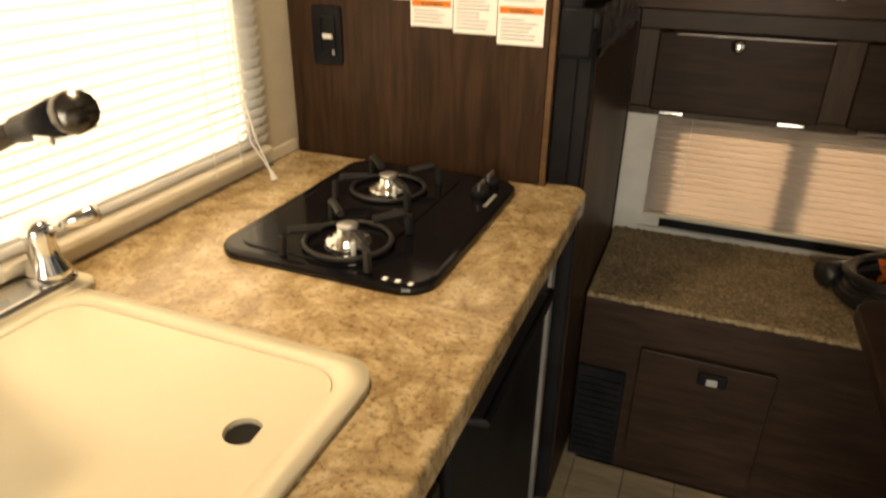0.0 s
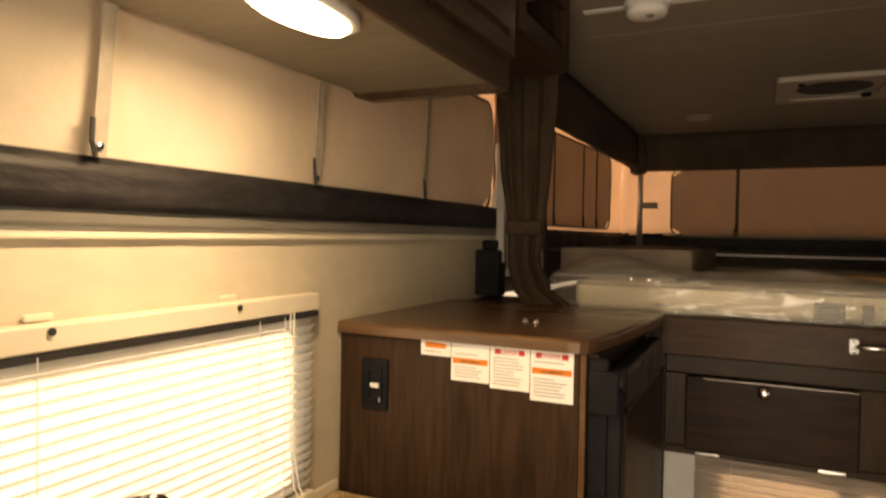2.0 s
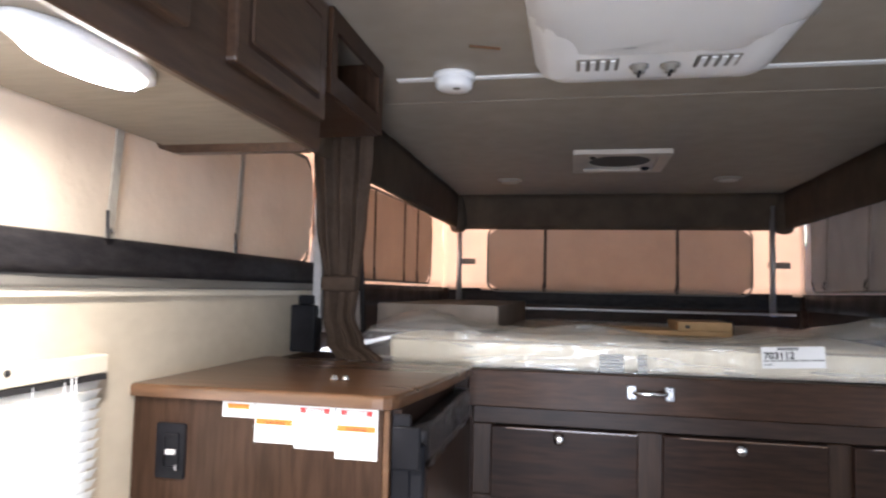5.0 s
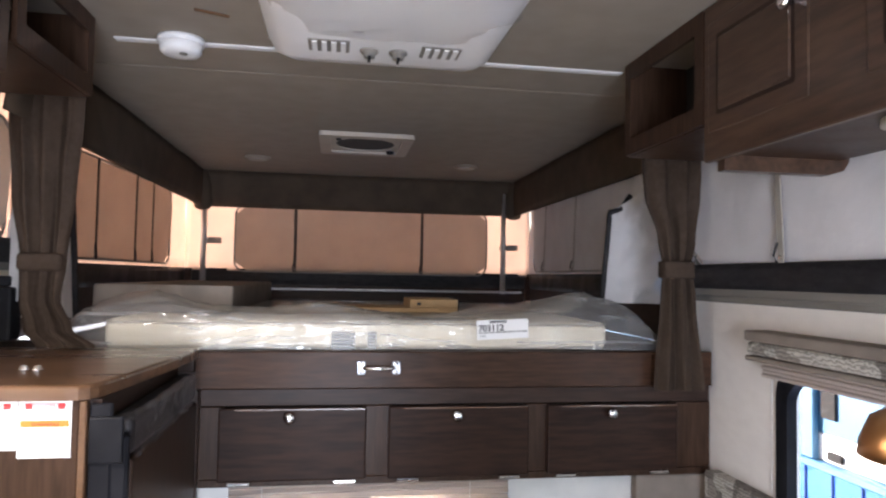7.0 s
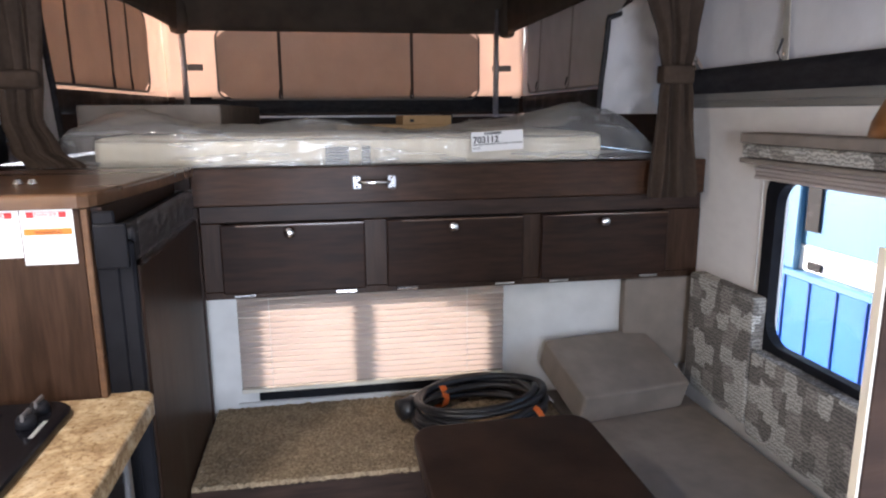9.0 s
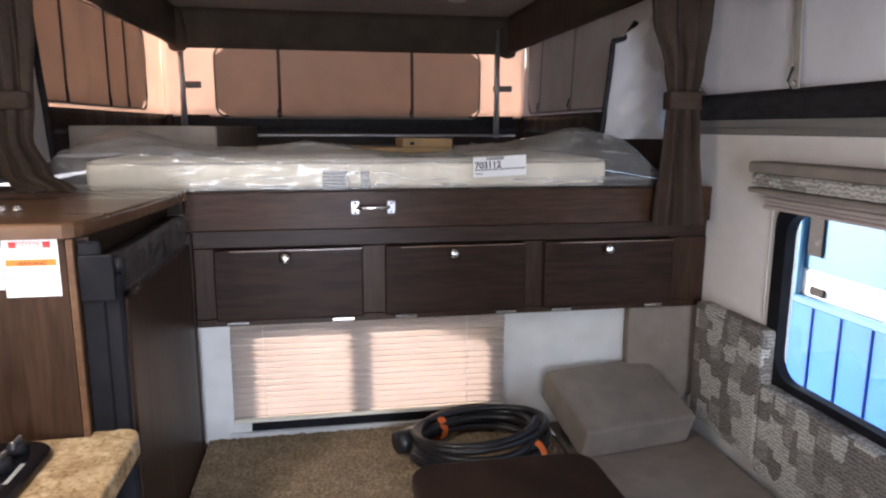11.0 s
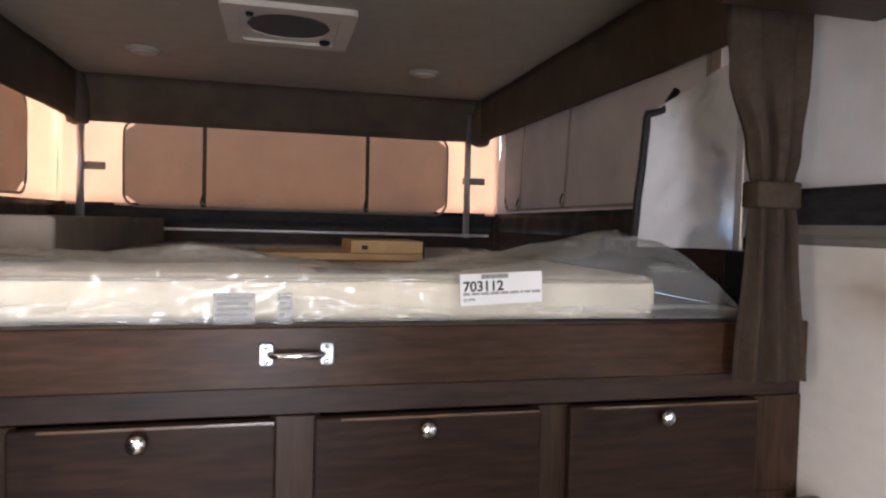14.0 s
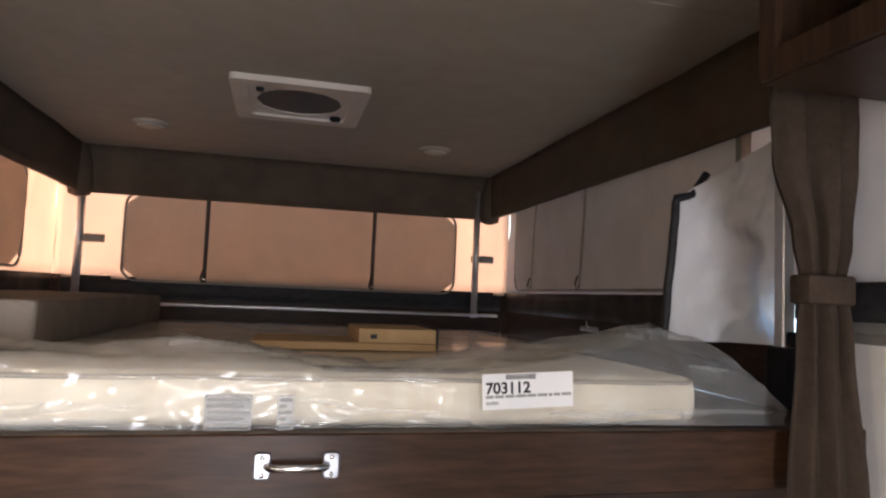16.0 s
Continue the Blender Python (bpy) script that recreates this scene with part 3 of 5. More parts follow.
def window_cover(name, p, q, s0, s1, z0, z1, mat, straps, side, label, r=0.07, web=None, lean=0.0, strap=0.010):
    """A roll-down cover of a tent window: a rounded cloth panel, a piped edge, hanging straps with snaps."""
    m = upright(*p, *q, 0)
    w, h = s1 - s0, z1 - z0
    mid = m @ Vector(((s0 + s1) / 2, z0, 0))
    root = thing(name, mid, label, "window cover", "tent window covers")
    c = m @ Matrix.Translation(((s0 + s1) / 2, (z0 + z1) / 2, 0.014 * side))
    bm = bmesh.new()
    n = 48
    rows = []
    rad = min(r, h / 2.1)
    for j in range(9):
        v = -h / 2 + h * j / 8
        over = max(0, abs(v) - (h / 2 - rad))
        half = w / 2 - (rad - math.sqrt(max(rad * rad - over * over, 0)))
        line = []
        for i in range(n + 1):
            u = -half + 2 * half * i / n
            k = noise.noise(Vector((u * 5 + s0, v * 3, s0 * 7))) * 0.013 + noise.noise(Vector((u * 14, v * 4, 3))) * 0.006
            line.append(bm.verts.new(c @ Vector((u, v, side * (0.004 + k + 0.010 * (1 - (2 * v / h) ** 2))))))
        rows.append(line)
    for a, d in zip(rows, rows[1:]):
        for i in range(n):
            bm.faces.new((a[i], a[i + 1], d[i + 1], d[i]))
    part("cover_cloth", bm, mat, root, "", True)
    part("piping", tube([c @ Vector((x, y, side * 0.006)) for x, y in outline(w + 0.012, h + 0.012, rad, 5)], 0.007, 6, True), TRIM, root, "grey piped edge", True)
    for s in straps:
        st = c @ Matrix.Translation((s - (s0 + s1) / 2, 0, side * 0.028))
        part("strap", slab([(lean - strap, -h / 2 - 0.004), (lean + strap, -h / 2 - 0.004), (strap, h / 2), (-strap, h / 2)], st, 0.003 * side), web or STRAP, root, "dark webbing strap")
        part("snap", turned(st @ Vector((lean, -h / 2 + 0.012, 0.004 * side)), [(0.006, 0), (0.006, 0.003), (0.003, 0.004)], st.to_3x3() @ Vector((0, 0, side)), 10), CHROME, root)
        part("strap_tail", tube([st @ Vector((lean - strap, -h / 2 + 0.055, 0.005 * side)), st @ Vector((lean - strap - 0.007, -h / 2 + 0.018, 0.012 * side)), st @ Vector((lean - strap + 0.003, -h / 2 - 0.004, 0.008 * side))], 0.004, 6), INK, root)
    return root


STRAP = material("dark_webbing", (0.06, 0.048, 0.038), 0.8, spots=(0.09, 0.072, 0.058), scale=40)
STRAP_GREY = material("grey_webbing", (0.34, 0.325, 0.31), 0.8, spots=(0.39, 0.375, 0.36), scale=40)
STRAP_PALE = material("pale_webbing", (0.30, 0.27, 0.23), 0.8, spots=(0.36, 0.33, 0.28), scale=40)
window_cover("window_cover", BW1, BE1, 0.33, 2.05, 1.624, 2.06, TENT_COVER, (0.723, 1.588), 1, "tan rolled-down tent window cover at the bed end")
window_cover("window_cover", BW0, BW1, 0.15, 1.74, 1.66, 2.10, TENT_COVER, (0.62, 1.10, 1.36), 1, "tan tent window cover beside the bed")
window_cover("window_cover", BE1, BE0, 0.22, 2.12, 1.655, 2.20, TENT_WHITE, (0.60, 1.20), 1, "pale tent window cover beside the bed with dangling straps", 0.07, STRAP_GREY, -0.06)

structure("bed_box_return", box(1.482, 1.502, 2.795, 2.968, 1.362, 1.545, 0.003), WOOD_DEEP, "dark brown board beside the lift post")

# posts of the bed tent
for x in (-0.672, 1.37):
    post = thing("tent_pole", (x, END - 0.05, 1.50), "grey metal tent pole at the bed end", "pole", "tent poles")
    part("pole", rod((x, END - 0.05, 1.49), (x, END - 0.05, 2.2), 0.019), STEEL, post, "", True)
    part("clip", box(x - 0.02, x + 0.11, END - 0.045, END - 0.015, 1.80, 1.84, 0.005), TRIM, post)
for x, side in ((-0.80, "west"), (1.58, "east")):
    structure("trim_corner_" + side, box(x - 0.035, x + 0.05, END - 0.03, END + 0.05, 1.33, 1.618, 0.004), WOOD_DEEP, "dark corner board of the bed end")
structure("trim_bed_rail", box(-0.70, 1.5, END - 0.09, END - 0.05, 1.497, 1.512, 0.004), STEEL, "thin metal rail at the bed end")

# brown skirt that hangs from the roof round the bed
for name, p, q in (("west", (-0.715, 2.46), (-0.70, 5.085)), ("north", (-0.70, 5.085), (1.455, 5.085)), ("east", (1.455, 5.085), (1.435, 2.46))):
    bm = sheet(p, q, 2.045, CEIL - 0.003, 40, 6, 0.006, 3, 0.02, 20.0, 0.008)
    structure("roof_skirt_" + name, bm, BROWN_VINYL, "brown vinyl skirt hanging from the roof edge", True)
for x, y in ((-0.685, 5.06), (1.44, 5.06)):
    bm = turned((x, y, 2.02), [(0.02, 0), (0.05, 0.012), (0.062, 0.06), (0.055, 0.16), (0.03, 0.262)], seg=14)
    structure("roof_skirt_corner", bm, BROWN_VINYL, "folded corner of the brown roof skirt", True)

# daylight that falls through the open doorway behind
door_light = new("doorway_daylight", bpy.data.lights.new("doorway_daylight", "AREA"))
door_light.data.shape, door_light.data.size, door_light.data.size_y, door_light.data.energy = "RECTANGLE", 0.95, 1.9, DOORWAY
door_light.data.color = (0.84, 0.92, 1.0)
door_light.matrix_world = pose(0.305, REAR - 0.02, 0.95, 90, 0, 0)

# ---- kitchen side ----
def counter():
    root = thing("worktop", (-0.6, 1.2, COUNTER - 0.045), "mottled tan stone-look laminate worktop with rounded front corner", "worktop")
    pts = [(LEFT + 0.003, REAR + 0.002), (-0.188, REAR + 0.002), (-0.186, 1.895)]
    pts += [(-0.226 + 0.04 * math.cos(radians(a)), 1.895 + 0.04 * math.sin(radians(a))) for a in (20, 45, 70, 90)]
    pts += [(-0.282, 1.935), (-0.282, 1.908), (LEFT + 0.003, 1.908)]
    part("top", slab(pts, Matrix.Translation((0, 0, COUNTER - 0.042)), 0.042, 0.006), STONE, root)
    part("backsplash_strip", box(LEFT + 0.002, LEFT + 0.012, REAR + 0.01, 1.905, COUNTER + 0.001, COUNTER + 0.03, 0.003), IVORY, root, "ivory sealing strip along the wall")
    return root


counter()


def base_cabinet(y0, y1, doors):
    root = thing("base_cabinet", (-0.6, (y0 + y1) / 2, FLOOR), "dark brown kitchen base cabinet under the worktop", "cabinet", "kitchen base cabinets")
    part("body", box(LEFT + 0.01, -0.242, y0, y1, FLOOR, COUNTER - 0.044), WOOD_DEEP, root)
    w = (y1 - y0) / doors
    for i in range(doors):
        m = upright(-0.24, y0 + w * (i + 0.5), -0.24, y0 + w * (i + 0.5) + 1, 0.46)
        d = panel_face("door", None, w - 0.05, 0.66, m, WOOD_DEEP, PANEL, root)
        part("handle", turned((-0.222, y0 + w * (i + 0.5) + w * 0.35, 0.70), [(0.006, 0), (0.006, 0.012), (0.014, 0.018), (0.012, 0.026)], (1, 0, 0), 12), CHROME, d, "", True)
    return root


base_cabinet(REAR + 0.01, 0.50, 3)
base_cabinet(0.505, 1.19, 1)
oven = thing("oven_front", (-0.25, 1.5, FLOOR), "black appliance front below the worktop with pale edge strip", "appliance")
part("body", box(LEFT + 0.01, -0.25, 1.195, 1.90, FLOOR, COUNTER - 0.044), DARK, oven)
part("front", box(-0.249, -0.225, 1.21, 1.78, 0.12, 0.87, 0.006), BLACK, oven)
part("edge_strip", box(-0.248, -0.218, 1.79, 1.815, 0.02, 0.885, 0.003), STEEL, oven, "pale metal edge strip")
part("kickboard", box(-0.249, -0.235, 1.20, 1.78, FLOOR, 0.10), WOOD_DEEP, oven)
part("handle", tube([(-0.225, 1.28, 0.80), (-0.198, 1.28, 0.80), (-0.198, 1.70, 0.80), (-0.225, 1.70, 0.80)], 0.008, 8), BLACK, oven)


def hob():
    z = COUNTER + 0.001
    root = thing("cooktop", (-0.52, 1.61, z), "glossy black two-burner drop-in cooktop on the worktop", "cooktop")
    cx, cy = -0.522, 1.61
    part("plate", slab(outline(0.40, 0.525, 0.055, 6), Matrix.Translation((cx, cy, z)), 0.016, 0.010), GLASSY, root)
    part("well", slab(outline(0.25, 0.47, 0.04, 5), Matrix.Translation((cx - 0.045, cy, z + 0.0162)), 0.003, 0.0025), GLASSY, root)
    for bx, by in ((-0.508, 1.447), (-0.556, 1.70)):
        bt = z + 0.019
        burner = part("burner", turned((bx, by, bt), [(0.042, 0), (0.041, 0.005), (0.036, 0.010), (0.027, 0.011), (0.025, 0.017), (0.019, 0.018), (0.018, 0.028), (0.008, 0.030)]), CHROME, root, "bright metal burner head", True)
        part("cap", turned((bx, by, bt + 0.0305), [(0.017, 0), (0.019, 0.004), (0.006, 0.006)]), STEEL, burner, "", True)
        part("igniter", rod((bx + 0.035, by - 0.045, bt), (bx + 0.035, by - 0.045, bt + 0.028), 0.004), WHITE, burner)
        grate = part("grate", tube([(bx + 0.075 * math.cos(a), by + 0.075 * math.sin(a), bt + 0.006) for a in (2 * math.pi * i / 28 for i in range(28))], 0.005, 6, True), IRON, root, "black iron pan support", True)
        for k in range(4):
            a = radians(45 + 90 * k)
            p = lambda r, h: (bx + r * math.cos(a), by + r * math.sin(a), bt + h)
            part("prong", tube([p(0.112, 0.0), p(0.110, 0.032), p(0.098, 0.040), p(0.045, 0.036)], 0.0075, 6), IRON, grate)
    for ky in (1.755, 1.815):
        knob = part("knob", turned((-0.375, ky, z + 0.0165), [(0.019, 0), (0.018, 0.012), (0.014, 0.02), (0.006, 0.021)]), BLACK, root, "", True)
        part("grip", box(-0.378, -0.372, ky - 0.018, ky + 0.018, z + 0.030, z + 0.046, 0.002), STEEL, knob)
    for i in range(3):
        part("mark", box(-0.40 + i * 0.022, -0.392 + i * 0.022, 1.357, 1.367, z + 0.0163, z + 0.0169), PAPER, root, "pale printed dash")
    part("badge", box(-0.352, -0.344, 1.70, 1.77, z + 0.0163, z + 0.0169), GREY_INK, root, "pale printed lettering")
    return root


hob()


def sink():
    z = COUNTER + 0.001
    root = thing("sink_cover", (-0.6, 0.9, z), "cream plastic sink cover with a finger hole", "sink")
    m = Matrix.Translation((-0.565, 0.84, z))
    rim = part("sink_rim", ring(outline(0.53, 0.65, 0.05, 6), outline(0.465, 0.585, 0.05, 6), m, 0.012), CREAM, root, "cream raised rim", True)
    outer = outline(0.461, 0.581, 0.048, 6)
    hx, hy = -0.39 + 0.565, 1.0 - 0.84
    b = bmesh.new()
    n = len(outer)
    ring0 = [b.verts.new((x, y, 0.009)) for x, y in outer]
    ringb = [b.verts.new((x, y, 0.001)) for x, y in outer]
    a0 = [math.atan2(y - hy, x - hx) for x, y in outer]
    turn0 = [a0[0] + 2 * math.pi * i / n for i in range(n)]
    hole = [b.verts.new((hx + 0.022 * math.cos(a), hy + 0.022 * math.sin(a), 0.0085)) for a in turn0]
    holeb = [b.verts.new((hx + 0.021 * math.cos(a), hy + 0.021 * math.sin(a), 0.0012)) for a in turn0]
    for i in range(n):
        j = (i + 1) % n
        b.faces.new((ring0[i], ring0[j], hole[j], hole[i]))
        b.faces.new((hole[i], hole[j], holeb[j], holeb[i]))
        b.faces.new((ringb[i], ringb[j], ring0[j], ring0[i]))
    bmesh.ops.transform(b, matrix=m, verts=b.verts)
    part("cover_plate", b, CREAM, root)
    # Disc close under the cover; its near-black stands for shade in the sink.
    part("hole_shade", turned((-0.39, 1.0, z), [(0.03, 0.0002), (0.03, 0.0008)]), DARK, root, "near-black disc for the shade below the finger hole")
    return root


sink()


def faucet():
    z = COUNTER + 0.001
    root = thing("faucet", (-0.855, 1.05, z), "chrome two-handle faucet with a dark gooseneck spout", "faucet")
    fx = -0.852
    part("deck", slab(outline(0.085, 0.34, 0.03, 5), Matrix.Translation((fx + 0.005, 1.03, z)), 0.013, 0.004), CREAM, root, "cream faucet deck")
    part("base_plate", slab(outline(0.07, 0.31, 0.03, 5), Matrix.Translation((fx, 1.03, z + 0.0135)), 0.016, 0.007), CHROME, root)
    for y in (0.91, 1.15):
        h = part("handle", turned((fx, y, z + 0.030), [(0.033, 0), (0.031, 0.012), (0.022, 0.03), (0.020, 0.055), (0.025, 0.074), (0.018, 0.088), (0.005, 0.093)]), CHROME, root, "", True)
        part("lever", rod((fx, y, z + 0.104), (fx + 0.078, y + (0.04 if y > 1.1 else -0.04), z + 0.130), 0.0105, 0.0135), CHROME, h, "", True)
    pts = [(fx, 1.03, z + 0.025), (fx, 1.03, z + 0.10), (fx, 1.03, z + 0.170), (-0.848, 1.031, z + 0.198), (-0.836, 1.034, z + 0.218), (-0.815, 1.039, z + 0.236), (-0.785, 1.043, z + 0.253), (-0.73, 1.042, z + 0.280), (-0.655, 1.033, z + 0.312)]
    part("spout", tube(pts, 0.0125, 12), BLACK_METAL, root, "dark metal gooseneck", True)
    part("spout_collar", turned((fx, 1.03, z + 0.029), [(0.024, 0), (0.023, 0.010), (0.017, 0.020), (0.015, 0.045)]), CHROME, root, "", True)
    head = part("spray_head", rod((-0.665, 1.035, z + 0.307), (-0.548, 1.009, z + 0.344), 0.0155, 0.021), BLACK, root, "dark spray head", True)
    part("spray_ring", rod((-0.549, 1.009, z + 0.3435), (-0.534, 1.006, z + 0.348), 0.0222, 0.0205), BLACK_METAL, head, "", True)
    part("spray_button", box(-0.612, -0.585, 1.008, 1.014, z + 0.305, z + 0.318, 0.002), CHROME, head)
    return root


faucet()


def kitchen_window():
    root = thing("window_1", (LEFT, 1.07, 0.99), "kitchen window behind a white slatted blind, bright with daylight", "window", "", "structure")
    m = upright(LEFT - 0.03, 1.1375, LEFT - 0.03, 2.0, 1.21)
    part("window_frame", ring(outline(1.273, 0.42, 0.03, 3), outline(1.213, 0.36, 0.03, 3), m, 0.03), WHITE, root)
    p = part("pane", box(LEFT - 0.036, LEFT - 0.032, 0.505, 1.77, 1.005, 1.415), PANE, root)
    p.visible_shadow = False
    blind = thing("window_blind", (LEFT + 0.03, 1.1, 0.95), "white horizontal slatted blind, lowered over the kitchen window", "blind")
    part("head_rail", box(LEFT + 0.003, LEFT + 0.038, 0.45, 1.778, 1.416, 1.456, 0.003), IVORY, blind)
    # Solid black strip in place of the shade between head rail and slats.
    part("gap_shade_strip", box(LEFT + 0.006, LEFT + 0.036, 0.45, 1.776, 1.402, 1.414), INK, blind, "black strip standing for the shaded gap below the head rail")
    slat = bmesh.new()
    for i in range(5):
        u = -0.0135 + 0.027 * i / 4
        slat.verts.new((u, 0, 0.0025 * (1 - (u / 0.0135) ** 2)))
        slat.verts.new((u, 1.32, 0.0025 * (1 - (u / 0.0135) ** 2)))
    slat.verts.ensure_lookup_table()
    for i in range(4):
        slat.faces.new((slat.verts[2 * i], slat.verts[2 * i + 1], slat.verts[2 * i + 3], slat.verts[2 * i + 2]))
    first = None
    for i in range(19):
        z = 1.393 - 0.0212 * i
        if first is None:
            first = part("slat", slat, SLAT, blind, "", True)
            s = first
        else:
            s = new("slat", first.data)
            s.parent = blind
            s.matrix_parent_inverse = first.matrix_parent_inverse.copy()
        s.matrix_basis = pose(LEFT + 0.024, 0.452, z, 0, -56, 0)
    part("bottom_rail", box(LEFT + 0.008, LEFT + 0.036, 0.452, 1.772, 0.974, 0.992, 0.005, 2), IVORY, blind)
    for y in (0.67, 1.10, 1.57, 1.65):
        part("ladder_cord", rod((LEFT + 0.04, y, 0.98), (LEFT + 0.04, y, 1.41), 0.0012, seg=6), WHITE, blind)
    for dy in (0.0, 0.012):
        part("pull_cord", tube([(LEFT + 0.043, 1.665 + dy, 1.42), (LEFT + 0.045, 1.665 + dy, 1.12), (LEFT + 0.055, 1.67 + dy * 1.5, 1.03), (LEFT + 0.09, 1.685, COUNTER + 0.02)], 0.0018, 6), WHITE, blind, "white pull cord")
    part("cord_tassel", rod((LEFT + 0.087, 1.683, COUNTER + 0.03), (LEFT + 0.094, 1.685, COUNTER + 0.008), 0.003, 0.008), WHITE, blind)
    for y in (0.72, 1.121, 1.509):
        sc = part("bracket", box(LEFT + 0.002, LEFT + 0.012, y - 0.022, y + 0.022, 1.458, 1.469, 0.002), IVORY, blind)
        part("screw", turned((LEFT + 0.0395, y, 1.445), [(0.006, 0), (0.006, 0.003), (0.002, 0.004)], (1, 0, 0), 10), INK, sc)


kitchen_window()


def fridge():
    root = thing("fridge_cabinet", (-0.6, 2.25, 0), "dark wood fridge cabinet with a brown laminate top and warning stickers", "fridge cabinet")
    part("front_panel", box(LEFT + 0.004, -0.296, 1.918, 1.936, FLOOR, 1.343, 0.002), WOOD_UP, root)
    part("body", box(LEFT + 0.004, -0.26, 1.938, 2.60, FLOOR, 1.342), WOOD_DEEP, root)
    part("corner_trim", box(-0.295, -0.281, 1.914, 1.937, FLOOR, 1.343, 0.002), WOOD_TOP, root, "lighter edge band")
    pts = [(LEFT + 0.003, 2.605), (LEFT + 0.003, 1.905), (-0.32, 1.903), (-0.295, 1.906), (-0.278, 1.92), (-0.268, 1.94)]
    for i in range(9):
        u = i / 8
        pts.append((-0.262 + 0.06 * math.sin(u * 1.35) / math.sin(1.35), 1.965 + 0.61 * u))
    pts.append((-0.202, 2.605))
    part("top", slab(pts, Matrix.Translation((0, 0, 1.345)), 0.030, 0.008), WOOD_TOP, root)
    part("door_frame", box(-0.2795, -0.235, 1.925, 1.9365, FLOOR + 0.02, 1.335, 0.004), BLACK, root, "black fridge frame")
    door = part("door", box(-0.258, -0.202, 1.955, 2.60, 0.0, 1.215, 0.008, 2), WOOD_FRIDGE, root, "dark wood fridge door panel")
    part("door_edge", box(-0.256, -0.205, 1.93, 1.953, 0.0, 1.27, 0.006), BLACK, door)
    part("top_bar", box(-0.258, -0.206, 1.955, 2.60, 1.217, 1.30, 0.015, 3), VINYL, door, "dark handle bar under thin film")
    part("handle_strip", box(-0.278, -0.212, 1.917, 1.929, 1.215, 1.31, 0.005, 2), BLACK, door)
    b = bmesh.new()
    n = 14
    rows = []
    for j in range(3):
        rows.append([b.verts.new((-0.200 + 0.008 * noise.noise(Vector((i * 0.5, j, 2))), 1.96 + 0.63 * i / n, 1.215 + 0.05 * j + 0.012 * noise.noise(Vector((i * 0.6, j, 9))))) for i in range(n + 1)])
    for p, q in zip(rows, rows[1:]):
        for i in range(n):
            b.faces.new((p[i], p[i + 1], q[i + 1], q[i]))
    part("protective_film", b, FILM_THIN, root, "loose clear protective film", True)
    part("filler_strip", box(-0.25, -0.1995, 2.606, 2.631, FLOOR, 1.243, 0.002), WOOD_DEEP, root)
    for x in (-0.487, -0.458):
        part("latch", turned((x, 2.12, 1.3755), [(0.012, 0), (0.011, 0.004), (0.007, 0.006), (0.008, 0.010), (0.003, 0.012)]), CHROME, root, "small chrome catch", True)
    return root


fridge()


def switch():
    root = thing("switch_plate", (-0.81, 1.917, 1.15), "black switch plate with a white rocker on the fridge cabinet", "switch")
    part("plate", slab(outline(0.076, 0.128, 0.006, 2), upright(-0.810, 1.9175, 0, 1.9175, 1.222), 0.008, 0.003), BLACK, root)
    part("frame", ring(outline(0.042, 0.085, 0.004, 2), outline(0.032, 0.07, 0.004, 2), upright(-0.806, 1.9093, 0, 1.9093, 1.222), 0.005), BLACK, root)
    part("rocker", box(-0.818, -0.794, 1.903, 1.9094, 1.215, 1.226, 0.001), PAPER, root, "white rocker")
    part("button", box(-0.794, -0.788, 1.903, 1.9094, 1.18, 1.192, 0.001), STEEL, root)


switch()


def sticker(x0, x1, z0, z1, head, stripe, tilt=0.0):
    root = thing("warning_sticker", ((x0 + x1) / 2, 1.917, z0), "white paper warning sticker with coloured header and small print", "sticker", "warning stickers")
    y = 1.9172
    w = x1 - x0
    rng = random.Random(int(x0 * 1000))
    part("paper", box(x0, x1, y - 0.0012, y, z0, z1), PAPER, root)
    if head is not None:
        part("header", box(x0 + 0.012, x1 - 0.012, y - 0.002, y - 0.0013, z1 - 0.016, z1 - 0.004), head, root, "coloured header bar")
        if head is RED_INK:
            part("header_gap", box(x0 + 0.026, x1 - 0.026, y - 0.0026, y - 0.0021, z1 - 0.015, z1 - 0.005), PAPER, root)
            words("DANGER", 0.0105, upright(x0 + w / 2 - 0.022, y - 0.003, x1, y - 0.003, z1 - 0.0135), RED_INK, root)
    if stripe:
        part("stripe", box(x0 + 0.004, x1 - 0.004, y - 0.002, y - 0.0013, stripe, stripe + 0.013), ORANGE, root, "orange stripe")
        words("WARNING", 0.0105, upright(x0 + w / 2 - 0.024, y - 0.0024, x1, y - 0.0024, stripe + 0.002), INK, root)
    z = z1 - 0.026
    while z > z0 + 0.008:
        if not stripe or not (stripe - 0.006 < z < stripe + 0.02):
            part("print_line", box(x0 + 0.008, x0 + 0.008 + (w - 0.016) * rng.uniform(0.55, 1.0), y - 0.0018, y - 0.0013, z, z + 0.0022), GREY_INK, root)
        z -= 0.0075


sticker(-0.683, -0.604, 1.308, 1.343, ORANGE, None)
sticker(-0.602, -0.506, 1.255, 1.343, None, 1.296)
sticker(-0.504, -0.409, 1.247, 1.343, RED_INK, None)
sticker(-0.407, -0.309, 1.231, 1.343, RED_INK, 1.292)


